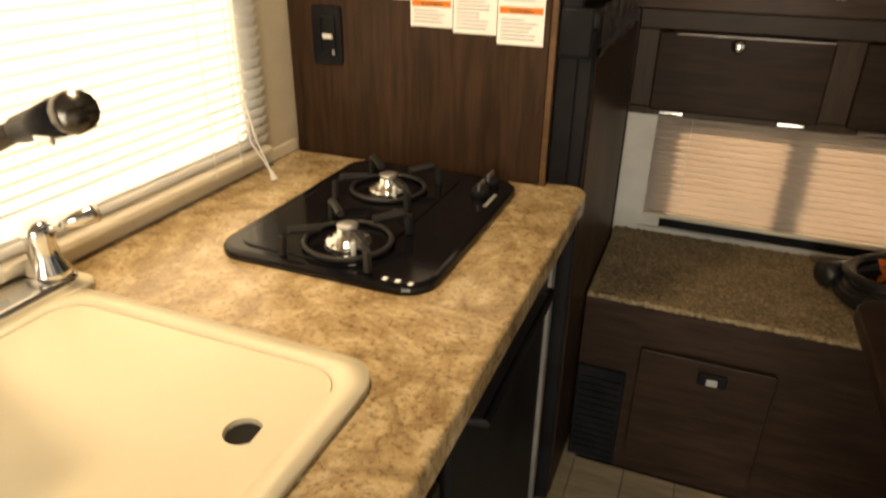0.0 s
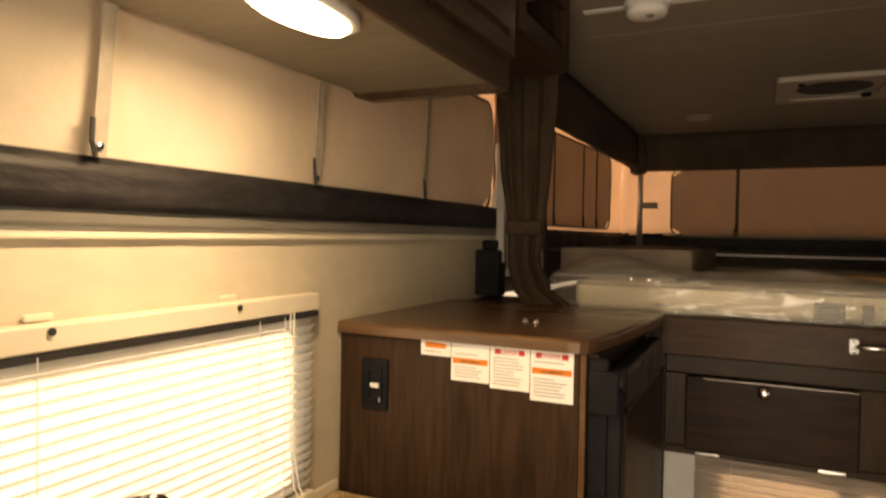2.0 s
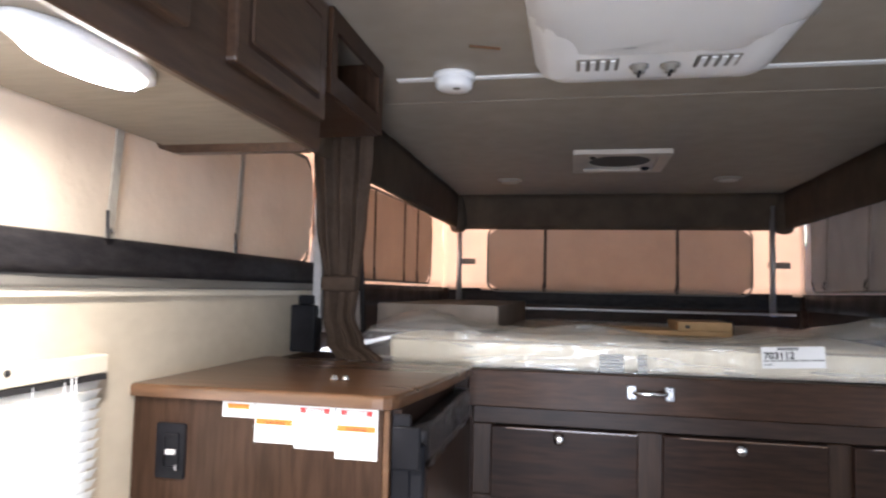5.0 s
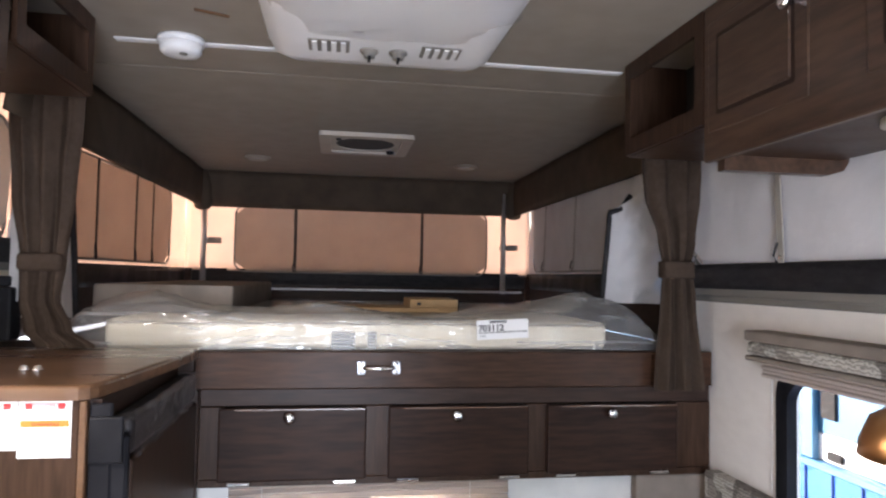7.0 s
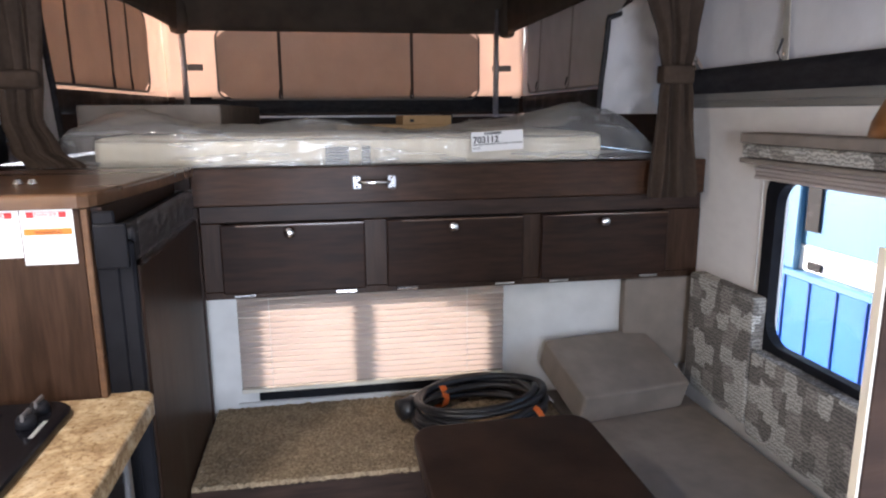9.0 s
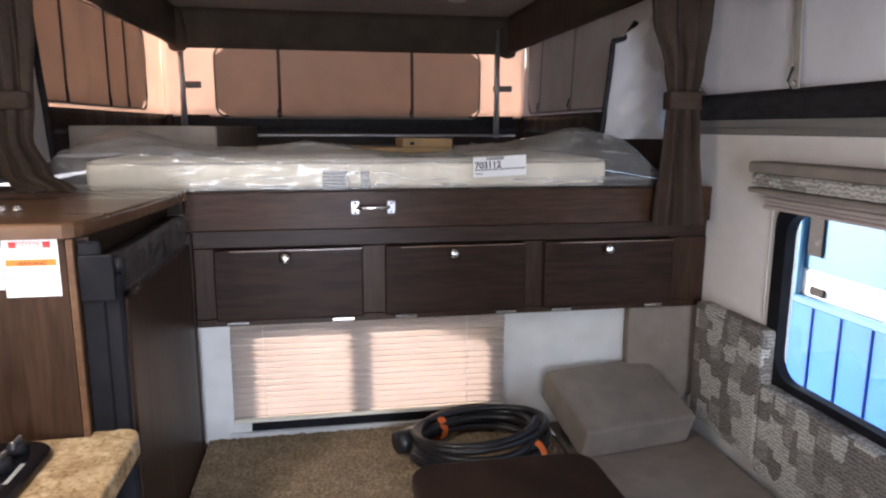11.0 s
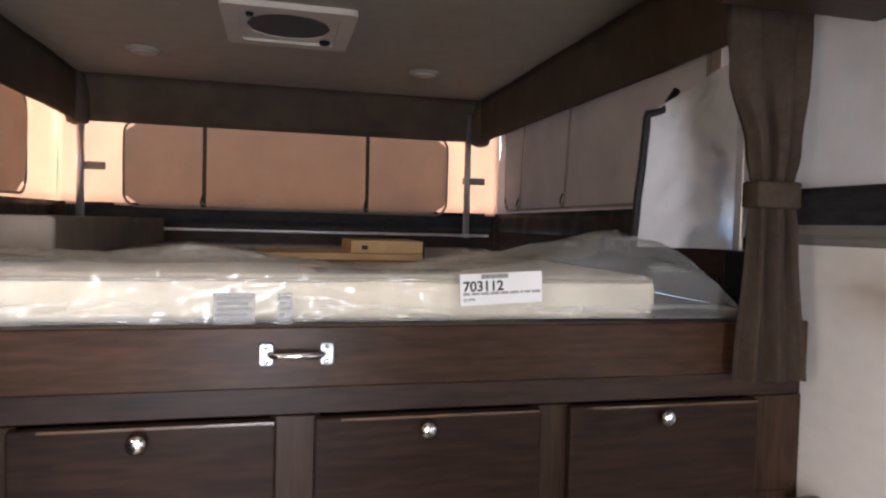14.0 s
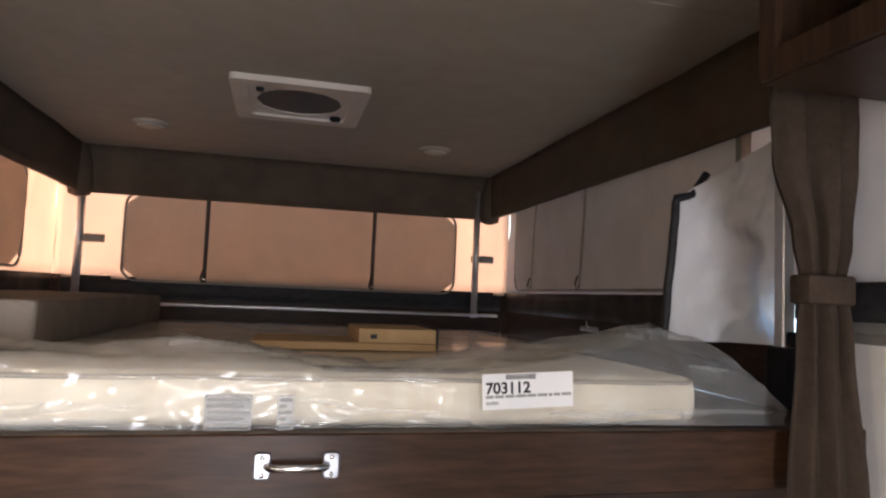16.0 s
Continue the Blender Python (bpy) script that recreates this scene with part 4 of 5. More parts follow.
def lift_post(x, y, s, box_h, aside):
    root = thing("lift_post", (x, y, 1.35), "grey metal roof lift post with a black housing", "post", "roof lift posts")
    part("post", box(x + aside - 0.016, x + aside + 0.016, y - 0.016, y + 0.016, 1.50, CEIL - 0.001, 0.003), STEEL, root)
    part("housing", box(x - 0.05 * 1, x + 0.045, y - 0.05, y + 0.03, 1.377, 1.352 + box_h, 0.008, 2), BLACK, root, "black plastic housing")
    part("collar", box(x - 0.03, x + 0.03, y - 0.03, y + 0.028, 1.352 + box_h + 0.001, 1.352 + box_h + 0.035, 0.005), BLACK, root)


lift_post(-0.845, 2.80, 1, 0.195, 0.035)
lift_post(1.460, 2.78, -1, 0.165, -0.022)

# covers on the kitchen and dinette tents
window_cover("window_cover", (LEFT, 0), (LEFT, 1), -0.9, 2.895, TENT_W + 0.006, 2.10, TENT_KITCHEN, (-0.4, 0.55, 1.222, 1.78, 2.33), 1, "beige tent window cover above the kitchen wall", 0.05, STRAP_PALE, -0.03, 0.0125)
window_cover("window_cover", (RIGHT, 1), (RIGHT, 0), -1.70, 1.8, TENT_E + 0.005, 2.10, TENT_WHITE, (-1.23, -0.4, 0.5), 1, "pale tent window cover above the dinette wall", 0.05, STRAP_PALE, 0.03, 0.0125)


# ---- overhead cabinets ----
def overhead(x_wall, x_face, y_end, z_bottom, s, door_edges, label):
    root = thing("overhead_cabinet", ((x_wall + x_face) / 2, 1, z_bottom), label, "cabinet", "overhead cabinets")
    lo, hi = min(x_wall, x_face), max(x_wall, x_face)
    part("body", box(lo + (0.05 if s > 0 else 0.018), hi - (0.018 if s > 0 else 0.05), REAR + 0.05, y_end - 0.004, z_bottom + 0.025, CEIL - 0.002), WOOD_DEEP, root)
    part("bottom", box(lo + (0.05 if s > 0 else 0.02), hi - (0.02 if s > 0 else 0.05), REAR + 0.05, y_end - 0.006, z_bottom + 0.018, z_bottom + 0.0245), UNDERSIDE if s > 0 else WOOD_UP, root, "taupe underside" if s > 0 else "dark wood underside")
    part("face_frame", box(x_face - 0.0175, x_face, REAR + 0.05, y_end, z_bottom, CEIL - 0.003, 0.003), WOOD_Y, root)
    pts = [(0, 0), (abs(x_face - x_wall) - 0.10, 0), (abs(x_face - x_wall) - 0.06, 0.012), (abs(x_face - x_wall) - 0.04, 0.04), (abs(x_face - x_wall) - 0.04, 0.06), (0, 0.06)]
    m = Matrix(((-s, 0, 0, x_face - s * 0.02), (0, 0, 1, y_end - 0.03), (0, 1, 0, z_bottom - (0.002 if s > 0 else 0.02)), (0, 0, 0, 1)))
    part("end_lip", slab(pts, m, 0.03, 0.0), WOOD_Y, root, "rounded lower end board")
    for i, (a, c) in enumerate(door_edges):
        m = upright(x_face, (a + c) / 2, x_face, (a + c) / 2 + s, z_bottom + 0.205)
        d = panel_face("door", None, c - a, 0.275, m, WOOD_Y, WOOD_Y, root, 0.02, 0.05)
        ky = a + 0.045
        part("knob", turned((x_face + 0.0185 * s, ky, z_bottom + 0.27), [(0.006, 0), (0.005, 0.012), (0.015, 0.02), (0.016, 0.026), (0.008, 0.032)], (s, 0, 0), 16), CHROME, d, "", True)
    return root


overhead(LEFT, -0.480, 1.945, 1.93, 1, [(1.51, 1.925), (0.93, 1.37), (0.35, 0.80), (-0.4, 0.2)], "dark wood overhead cabinet with raised-panel doors above the kitchen")
overhead(RIGHT, 1.118, 1.995, 1.90, -1, [(1.62, 1.975), (1.10, 1.48), (0.5, 0.95), (-0.3, 0.35)], "dark wood overhead cabinet with raised-panel doors above the dinette")


def cubby(x_wall, x_face, y0, y1, z0, s):
    root = thing("open_cubby", ((x_wall + x_face) / 2, (y0 + y1) / 2, z0), "dark wood open cubby at the end of the overhead cabinet", "shelf", "open cubbies")
    lo, hi = min(x_wall, x_face), max(x_wall, x_face)
    part("bottom_board", box(lo + 0.03 * (s > 0), hi - 0.03 * (s < 0), y0, y1, z0, z0 + 0.02), WOOD_UP, root)
    # Back and inner boards are near-black: the cubby's inner shade is put into their colour.
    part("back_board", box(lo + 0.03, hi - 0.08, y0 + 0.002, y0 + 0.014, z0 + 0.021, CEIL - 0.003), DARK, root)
    part("end_board", box(lo + 0.03 * (s > 0), hi - 0.03 * (s < 0), y1 - 0.015, y1, z0 + 0.021, CEIL - 0.003), WOOD_UP, root)
    part("inner_shade_board", box(x_face - s * 0.20, x_face - s * 0.19, y0 + 0.016, y1 - 0.016, z0 + 0.021, CEIL - 0.004), DARK, root, "near-black board that stands in for shade inside the cubby")
    m = upright(x_face, (y0 + y1) / 2, x_face, (y0 + y1) / 2 + s, (z0 + CEIL) / 2)
    w, h = y1 - y0, CEIL - z0 - 0.006
    part("face_frame", ring(outline(w, h, 0.004, 1), outline(w - 0.08, h - 0.10, 0.003, 1), m, 0.012), WOOD_UP, root)


cubby(LEFT, -0.470, 1.95, 2.38, 2.07, 1)
cubby(RIGHT, 1.112, 2.0, 2.455, 1.995, -1)


def oval_lamp(x, y, z, lit):
    root = thing("ceiling_lamp", (x, y, z - 0.03), "oval white lamp under the overhead cabinet, " + ("switched on" if lit else "switched off"), "lamp")
    part("rim", turned((x, y, z - 0.02), [(0.135, 0), (0.15, 0.006), (0.15, 0.02)], seg=36, squash=(0.38, 0.95)), WHITE, root, "", True)
    part("diffuser", turned((x, y, z - 0.036), [(0.07, 0), (0.115, 0.006), (0.13, 0.0155)], seg=36, squash=(0.36, 0.92)), LAMP_ON if lit else WHITE, root, "glowing diffuser" if lit else "", True)


oval_lamp(-0.58, 1.30, 1.947, True)
oval_lamp(1.24, 1.45, 1.917, False)
light = new("kitchen_lamp_light", bpy.data.lights.new("kitchen_lamp_light", "AREA"))
light.data.shape, light.data.size, light.data.size_y, light.data.energy = "ELLIPSE", 0.09, 0.26, KITCHEN
light.data.color = (1.0, 0.90, 0.74)
light.matrix_world = pose(-0.58, 1.30, 1.907)


# ---- roof fittings ----
def air_conditioner():
    root = thing("air_conditioner", (0.34, 2.1, CEIL - 0.06), "white plastic ceiling air conditioner cover with louvres and two dark knobs", "air conditioner")
    b = bmesh.new()
    cx, cy = 0.325, 1.95
    rows = []
    for k, (g, h) in enumerate(((0.0, 0.0), (0.02, -0.035), (0.05, -0.055), (0.10, -0.062))):
        rows.append([b.verts.new((cx + x, cy + y, CEIL - 0.001 + h)) for x, y in outline(0.66 - 2 * g, 1.10 - 2 * g, 0.06 - g * 0.25, 6)])
    n = len(rows[0])
    for p, q in zip(rows, rows[1:]):
        for i in range(n):
            b.faces.new((p[i], p[(i + 1) % n], q[(i + 1) % n], q[i]))
    b.faces.new(rows[-1])
    part("shroud", b, WHITE, root, "", True)
    b = bmesh.new()
    film = []
    for i in range(61):
        y = cy - 0.56 + 0.80 * i / 60
        wide = [0.235 + 0.07 * min(max((2.19 - y) / 0.12, 0), 1) + 0.030 * noise.noise(Vector((y * 6, sd, 3.0))) + 0.02 * noise.noise(Vector((y * 19, sd, 7.0))) for sd in (1.0, 5.0)]
        film.append([b.verts.new((cx - wide[0] + (wide[0] + wide[1]) * k / 20, y + 0.02 * noise.noise(Vector((k * 0.4, 2.0, 1.0))), CEIL - 0.072 + 0.022 * (abs(k - 10) / 10) ** 5 + 0.003 * noise.noise(Vector((k * 0.5, y * 7, 2.0))))) for k in range(21)])
    for p, q in zip(film, film[1:]):
        for k in range(20):
            b.faces.new((p[k], p[k + 1], q[k + 1], q[k]))
    part("protective_film", b, FILM_MILK, root, "milky ragged protective film", True)
    for x0 in (0.115, 0.42):
        lv = part("louvre", box(x0, x0 + 0.11, 2.235, 2.325, CEIL - 0.066, CEIL - 0.0625, 0.002), TRIM, root, "grey air outlet")
        # Four white blocks paint the bright sky glints on each outlet.
        for i in range(4):
            part("glint_fin", box(x0 + 0.010 + i * 0.0255, x0 + 0.024 + i * 0.0255, 2.24, 2.32, CEIL - 0.0705, CEIL - 0.0665, 0.001), WHITE, lv)
    for x in (0.28, 0.36):
        kn = part("knob", turned((x, 2.30, CEIL - 0.064), [(0.026, 0), (0.024, 0.006), (0.016, 0.009), (0.015, 0.02)], (0, 0, -1), 20), TRIM, root, "grey knob", True)
        part("pointer", box(x - 0.004, x + 0.004, 2.278, 2.322, CEIL - 0.09, CEIL - 0.0845), BLACK, kn)


air_conditioner()


def roof_vent():
    root = thing("roof_vent", (0.335, 3.90, CEIL - 0.02), "white square roof vent with a dark round fan opening", "vent")
    m = Matrix.Translation((0.335, 3.90, CEIL - 0.022))
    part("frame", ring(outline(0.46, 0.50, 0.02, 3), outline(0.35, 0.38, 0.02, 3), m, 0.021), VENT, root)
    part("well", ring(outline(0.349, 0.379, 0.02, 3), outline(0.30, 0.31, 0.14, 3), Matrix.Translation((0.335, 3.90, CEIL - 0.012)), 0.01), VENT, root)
    part("fan_opening", turned((0.335, 3.90, CEIL - 0.008), [(0.16, 0), (0.16, 0.006)], seg=32), MESH, root, "dark fan opening with mesh")
    part("knob", turned((0.475, 4.05, CEIL - 0.013), [(0.022, 0), (0.02, 0.012), (0.01, 0.016)], (0, 0, -1), 14), BLACK, root, "black crank knob", True)
    part("latch", turned((0.20, 3.76, CEIL - 0.013), [(0.014, 0), (0.012, 0.01)], (0, 0, -1), 12), BLACK, root)


roof_vent()
for x in (-0.27, 0.975):
    root = thing("puck_light", (x, 4.48, CEIL - 0.02), "small round white ceiling light, switched off", "lamp", "ceiling puck lights")
    part("ring", turned((x, 4.48, CEIL - 0.001), [(0.075, 0), (0.072, 0.010), (0.055, 0.014)], (0, 0, -1), 28), CEILING, root, "", True)
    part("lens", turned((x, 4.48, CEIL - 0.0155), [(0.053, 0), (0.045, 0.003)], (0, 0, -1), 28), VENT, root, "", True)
root = thing("smoke_detector", (-0.262, 2.50, CEIL - 0.05), "round white smoke detector on the ceiling", "smoke detector")
part("base", turned((-0.262, 2.50, CEIL - 0.001), [(0.066, 0), (0.066, 0.016)], (0, 0, -1), 30), WHITE, root, "", True)
part("body", turned((-0.262, 2.50, CEIL - 0.018), [(0.06, 0), (0.058, 0.022), (0.05, 0.03), (0.02, 0.032)], (0, 0, -1), 30), WHITE, root, "", True)
part("button", turned((-0.25, 2.48, CEIL - 0.0505), [(0.012, 0), (0.010, 0.003)], (0, 0, -1), 14), TRIM, root)
root = thing("ceiling_hook", (-0.135, 2.27, CEIL - 0.01), "thin dark metal strip on the ceiling", "hook")
part("strip", box(-0.18, -0.09, 2.266, 2.274, CEIL - 0.008, CEIL - 0.001, 0.001, 1, None, Matrix.Rotation(radians(22), 4, "Z")), WOOD_TOP, root)

# ---- bed ----
def bed_base():
    root = thing("platform_bed", (0.65, FACE, BENCH), "dark wood bed base with a front board and three drop-down doors", "bed")
    part("front_board", box(-0.215, RIGHT - 0.004, FACE - 0.012, FACE + 0.02, 1.245, 1.362, 0.003), WOOD, root)
    part("platform", box(-0.80, RIGHT - 0.004, FACE + 0.021, END - 0.05, 1.335, 1.36), WOOD_DEEP, root)
    part("deck_end", box(LEFT + 0.004, -0.802, 2.652, 2.99, 1.335, 1.36), WOOD_DEEP, root)
    part("deck_front", box(LEFT + 0.004, -0.217, 2.608, 2.650, 1.30, 1.36), WOOD_DEEP, root)
    part("upper_rail", box(-0.20, RIGHT - 0.004, FACE + 0.006, FACE + 0.026, 1.190, 1.243, 0.002), WOOD_DEEP, root)
    part("lower_rail", box(-0.20, RIGHT - 0.004, FACE + 0.002, FACE + 0.026, 0.942, 0.966, 0.002), WOOD_UP, root)
    edges = [(-0.141, 0.312), (0.382, 0.845), (0.909, 1.371)]
    x = -0.20
    for a, c in edges + [(RIGHT - 0.004, 0)]:
        part("stile", box(x, a + 0.012 if a < 1.4 else a, FACE + 0.002, FACE + 0.026, 0.967, 1.189, 0.002), WOOD_UP, root)
        x = c - 0.012
    part("box_bottom", box(-0.20, RIGHT - 0.004, FACE + 0.027, BACK - 0.002, 0.942, 0.955), WOOD_DEEP, root)
    part("box_back", box(-0.20, RIGHT - 0.004, FACE + 0.03, FACE + 0.034, 0.96, 1.24), DARK, root)
    for a, c in edges:
        m = upright((a + c) / 2, FACE, 5, FACE, 1.074)
        d = part("door", slab(outline(c - a, 0.226, 0.006, 2), m, 0.018, 0.006), PANEL, root)
        kx = a + 0.49 * (c - a) - 0.008
        part("knob", turned((kx, FACE - 0.0185, 1.160), [(0.007, 0), (0.006, 0.010), (0.017, 0.018), (0.018, 0.024), (0.010, 0.029)], (0, -1, 0), 18), CHROME, d, "", True)
        part("top_edge", box(a + 0.05, c - 0.004, FACE - 0.0195, FACE - 0.0182, 1.180, 1.1845), WOOD_TOP, d, "pale strip along the top edge")
        for hx in (a + 0.065, c - 0.065):
            part("hinge", box(hx - 0.035, hx + 0.035, FACE - 0.019, FACE - 0.004, 0.951, 0.961, 0.002), CHROME, d, "chrome hinge")
    h = part("handle", tube([(0.297, FACE - 0.014, 1.311), (0.302, FACE - 0.028, 1.311), (0.318, FACE - 0.033, 1.311), (0.347, FACE - 0.034, 1.311), (0.376, FACE - 0.033, 1.311), (0.392, FACE - 0.028, 1.311), (0.397, FACE - 0.014, 1.311)], 0.0065, 10), CHROME, root, "chrome pull handle", True)
    for x in (0.291, 0.403):
        pl = part("plate", slab(outline(0.028, 0.044, 0.007, 4), upright(x, FACE - 0.0125, 5, FACE - 0.0125, 1.311), 0.006, 0.003), NICKEL, h)
        for dz in (-0.014, 0.014):
            part("screw", turned((x, FACE - 0.0187, 1.311 + dz), [(0.0045, 0), (0.004, 0.002), (0.0015, 0.003)], (0, -1, 0), 10), CHROME, pl, "", True)
    return root


bed_base()


def mattress():
    root = thing("mattress", (0.33, 3.4, 1.362), "cream mattress wrapped in clear crumpled plastic on the bed", "mattress")
    b = box(-0.50, 1.14, 2.665, 4.25, 1.362, 1.458, 0.030, 5)
    part("body", b, TICKING, root, "", True)
    edge = outline(1.640, 1.588, 0.05, 5)
    path = []
    for (xa, ya), (xb, yb) in zip(edge, edge[1:] + edge[:1]):
        steps = max(1, int(math.dist((xa, ya), (xb, yb)) / 0.05))
        path += [(xa + (xb - xa) * k / steps, ya + (yb - ya) * k / steps) for k in range(steps)]
    part("piping", tube([(x + 0.32, y + 3.4575, 1.447 + 0.004 * noise.noise(Vector((x * 4, y * 4, 2)))) for x, y in path], 0.0045, 6, True), PIPING, root, "grey-cream piping", True)
    # plastic wrap: front drop, then over the top; sharp folds run along it and it puffs up at both ends
    rng = random.Random(11)
    folds = []
    for k in range(210):
        folds.append((rng.uniform(-0.65, 1.33), rng.uniform(0.0, 0.30) ** 1.15, rng.gauss(0, 0.22) if k % 4 else rng.uniform(-1.2, 1.2), rng.uniform(0.04, 0.22), rng.uniform(0.003, 0.008), rng.uniform(-0.5, 1.0) * 0.011))
    fx, fs, ft, fl, fw, fa = (np.array(c) for c in zip(*folds))

    def crease(x, w):
        """Height of the folds at x along the bed and w up and over the wrap."""
        dx, dw = x - fx, w - fs
        along = dx * np.cos(ft) + dw * np.sin(ft)
        across = -dx * np.sin(ft) + dw * np.cos(ft)
        return float(np.sum(fa * np.exp(-np.abs(across) / fw) * np.exp(-(along / fl) ** 2)))

    b = bmesh.new()
    nu, prof = 230, []
    for k in range(19):
        prof.append((2.652 - 0.006 * math.sin(k / 18 * 3), 1.364 + 0.094 * k / 18, 0.3 + 0.3 * k / 18, 0.094 * k / 18))
    for k in range(1, 45):
        y = 2.655 + 1.62 * (k / 44) ** 2.0
        prof.append((y, 1.464 + 0.026 * math.exp(-((y - 2.745) / 0.09) ** 2), 0.12 + 0.88 * math.exp(-((y - 2.73) / 0.15) ** 2), 0.10 + y - 2.655))
    rows = []
    for j, (y, z, free, w) in enumerate(prof):
        front = j < 20
        line = []
        for i in range(nu + 1):
            x = -0.63 + 1.965 * i / nu
            n1 = noise.noise(Vector((x * 3.1, y * 2.6, 1.0)))
            n2 = 1 - abs(noise.noise(Vector((x * 3.4 + y * 2, y * 8 - x * 1.5, z * 16))))
            fold = crease(x, w) if w < 0.5 else 0.0
            lift = free * (0.022 * n1 + 0.044 * (n2 - 0.78)) + fold
            crest = math.exp(-((y - 2.76) / 0.13) ** 2) if y < 2.76 else math.exp(-((y - 2.76) / 0.22) ** 2)
            hump = (0.058 * math.exp(-((x - 0.93) / (0.15 if x < 0.93 else 0.30)) ** 2) + 0.050 * math.exp(-((x + 0.42) / 0.16) ** 2) - 0.010 * math.exp(-((x - 0.5) / 0.2) ** 2)) * crest
            end = min(max(0.0, (x - 1.10) / 0.235, (-0.47 - x) / 0.16), 1.0)
            top = (z - 1.364) * (1 - 0.8 * end ** 3.5)
            xx = x + 0.02 * end * noise.noise(Vector((y * 9, z * 9, x)))
            yy = y
            if front:
                yy = y - 0.006 - fold * 1.5 - 0.010 * n1 - 0.016 * (n2 - 0.8) + (0.05 * end if j < 19 else 0.0)
                yy = max(min(yy, 2.660 if j > 2 else 2.642), 2.6285)
            line.append(b.verts.new((xx, yy, 1.364 + max(top + (lift + hump) * (0.15 if front else 1.0) * (1 - 0.45 * end ** 3), 0.002 if end or front else 0.096))))
        rows.append(line)
    for p, q in zip(rows, rows[1:]):
        for i in range(nu):
            b.faces.new((p[i], p[i + 1], q[i + 1], q[i]))
    part("plastic_wrap", b, FILM, root, "clear crumpled polythene wrap", True)
    # label card
    m = upright(0.668, 2.627, 1.0, 2.622, 1.399) @ Matrix.Rotation(radians(3.0), 4, "Z")
    lab = part("label_card", slab([(0, 0), (0.175, 0), (0.175, 0.064), (0, 0.064)], m, 0.0012), PAPER, root, "white label with a black number")
    mm = m @ Matrix.Translation((0, 0, 0.0016))
    words("703112", 0.0285, mm @ Matrix.Translation((0.006, 0.0285, 0)), INK, lab, "number", 0.0007)
    words("QUEEN", 0.0075, mm @ Matrix.Translation((0.006, 0.009, 0)), INK, lab, "size_word")
    for i in range(16):
        part("barcode_bar", slab([(0, 0), (0.0022, 0), (0.0022, 0.009), (0, 0.009)], mm @ Matrix.Translation((0.045 + i * 0.0036, 0.053, 0)), 0.0004), INK, lab)
    x = 0.006
    rng = random.Random(5)
    while x < 0.16:
        w = rng.uniform(0.006, 0.02)
        part("print_bar", slab([(0, 0), (w, 0), (w, 0.005), (0, 0.005)], mm @ Matrix.Translation((x, 0.0205, 0)), 0.0004), GREY_INK, lab)
        x += w + 0.003
    for x0, x1 in ((0.195, 0.27), (0.31, 0.338)):
        pr = part("printed_patch", box(x0, x1, 2.6272, 2.6280, 1.366, 1.425), GREY_PRINT, root, "grey printed patch on the plastic")
        for i in range(5):
            part("print_line", box(x0 + 0.004, x1 - 0.004 - 0.01 * (i % 2), 2.6262, 2.6270, 1.372 + i * 0.0105, 1.3765 + i * 0.0105), GREY_INK, pr)


GREY_PRINT = film_material("printed_polythene", 0.72, 0.25, 0.2, 0.25, 0.02)
mattress()


def soft_block(name, x0, x1, y0, y1, z0, z1, mat, label, category, turn=None, piping=True):
    """An upholstered cushion with rounded edges, slightly puffed faces and a seam cord."""
    root = thing(name, ((x0 + x1) / 2, (y0 + y1) / 2, z0), label, category)
    h = Vector((abs(x1 - x0) / 2, abs(y1 - y0) / 2, abs(z1 - z0) / 2))
    c = Vector(((x0 + x1) / 2, (y0 + y1) / 2, (z0 + z1) / 2))
    small = min(h)
    b = box(x0, x1, y0, y1, z0, z1, min(0.011, small * 0.5), 3)
    seams = []
    if piping:
        ax = min(range(3), key=lambda k: h[k])
        o = [k for k in range(3) if k != ax]
        for sgn in (1, -1):
            loop = []
            for x, y in outline(2 * h[o[0]] - 0.006, 2 * h[o[1]] - 0.006, small * 0.4, 4):
                p = Vector((0, 0, 0))
                p[o[0]], p[o[1]], p[ax] = x, y, sgn * (h[ax] - 0.004)
                loop.append(c + p)
            seams.append(tube(loop, 0.0028, 6, True))
    if turn:
        mt = Matrix.Translation((x0, y0, z0)) @ turn @ Matrix.Translation((-x0, -y0, -z0))
        for k in [b] + seams:
            bmesh.ops.transform(k, matrix=mt, verts=k.verts)
    part("cover", b, mat, root)
    for k in seams:
        part("seam_cord", k, mat, root, "", True)
    return root


soft_block("seat_cushion", -0.62, -0.155, 2.92, 4.33, 1.462, 1.560, GREY_CLOTH, "grey suede bench cushion stored on the wrapped mattress", "cushion")

root = thing("cardboard_box", (0.45, 3.1, 1.464), "flat brown cardboard carton lying on the wrapped mattress", "box")
part("tray", box(0.245, 0.682, 3.06, 3.32, 1.464, 1.482, 0.002), CARD, root)
part("flap", box(0.492, 0.682, 3.065, 3.32, 1.4825, 1.516, 0.002), CARD, root)
# Black plate paints the shade seen inside the carton's open end.
part("edge", box(0.683, 0.687, 3.065, 3.31, 1.465, 1.520), INK, root, "black plate for the shade in the open end")
part("printed_mark", box(0.52, 0.536, 3.0635, 3.0645, 1.492, 1.503), INK, root)


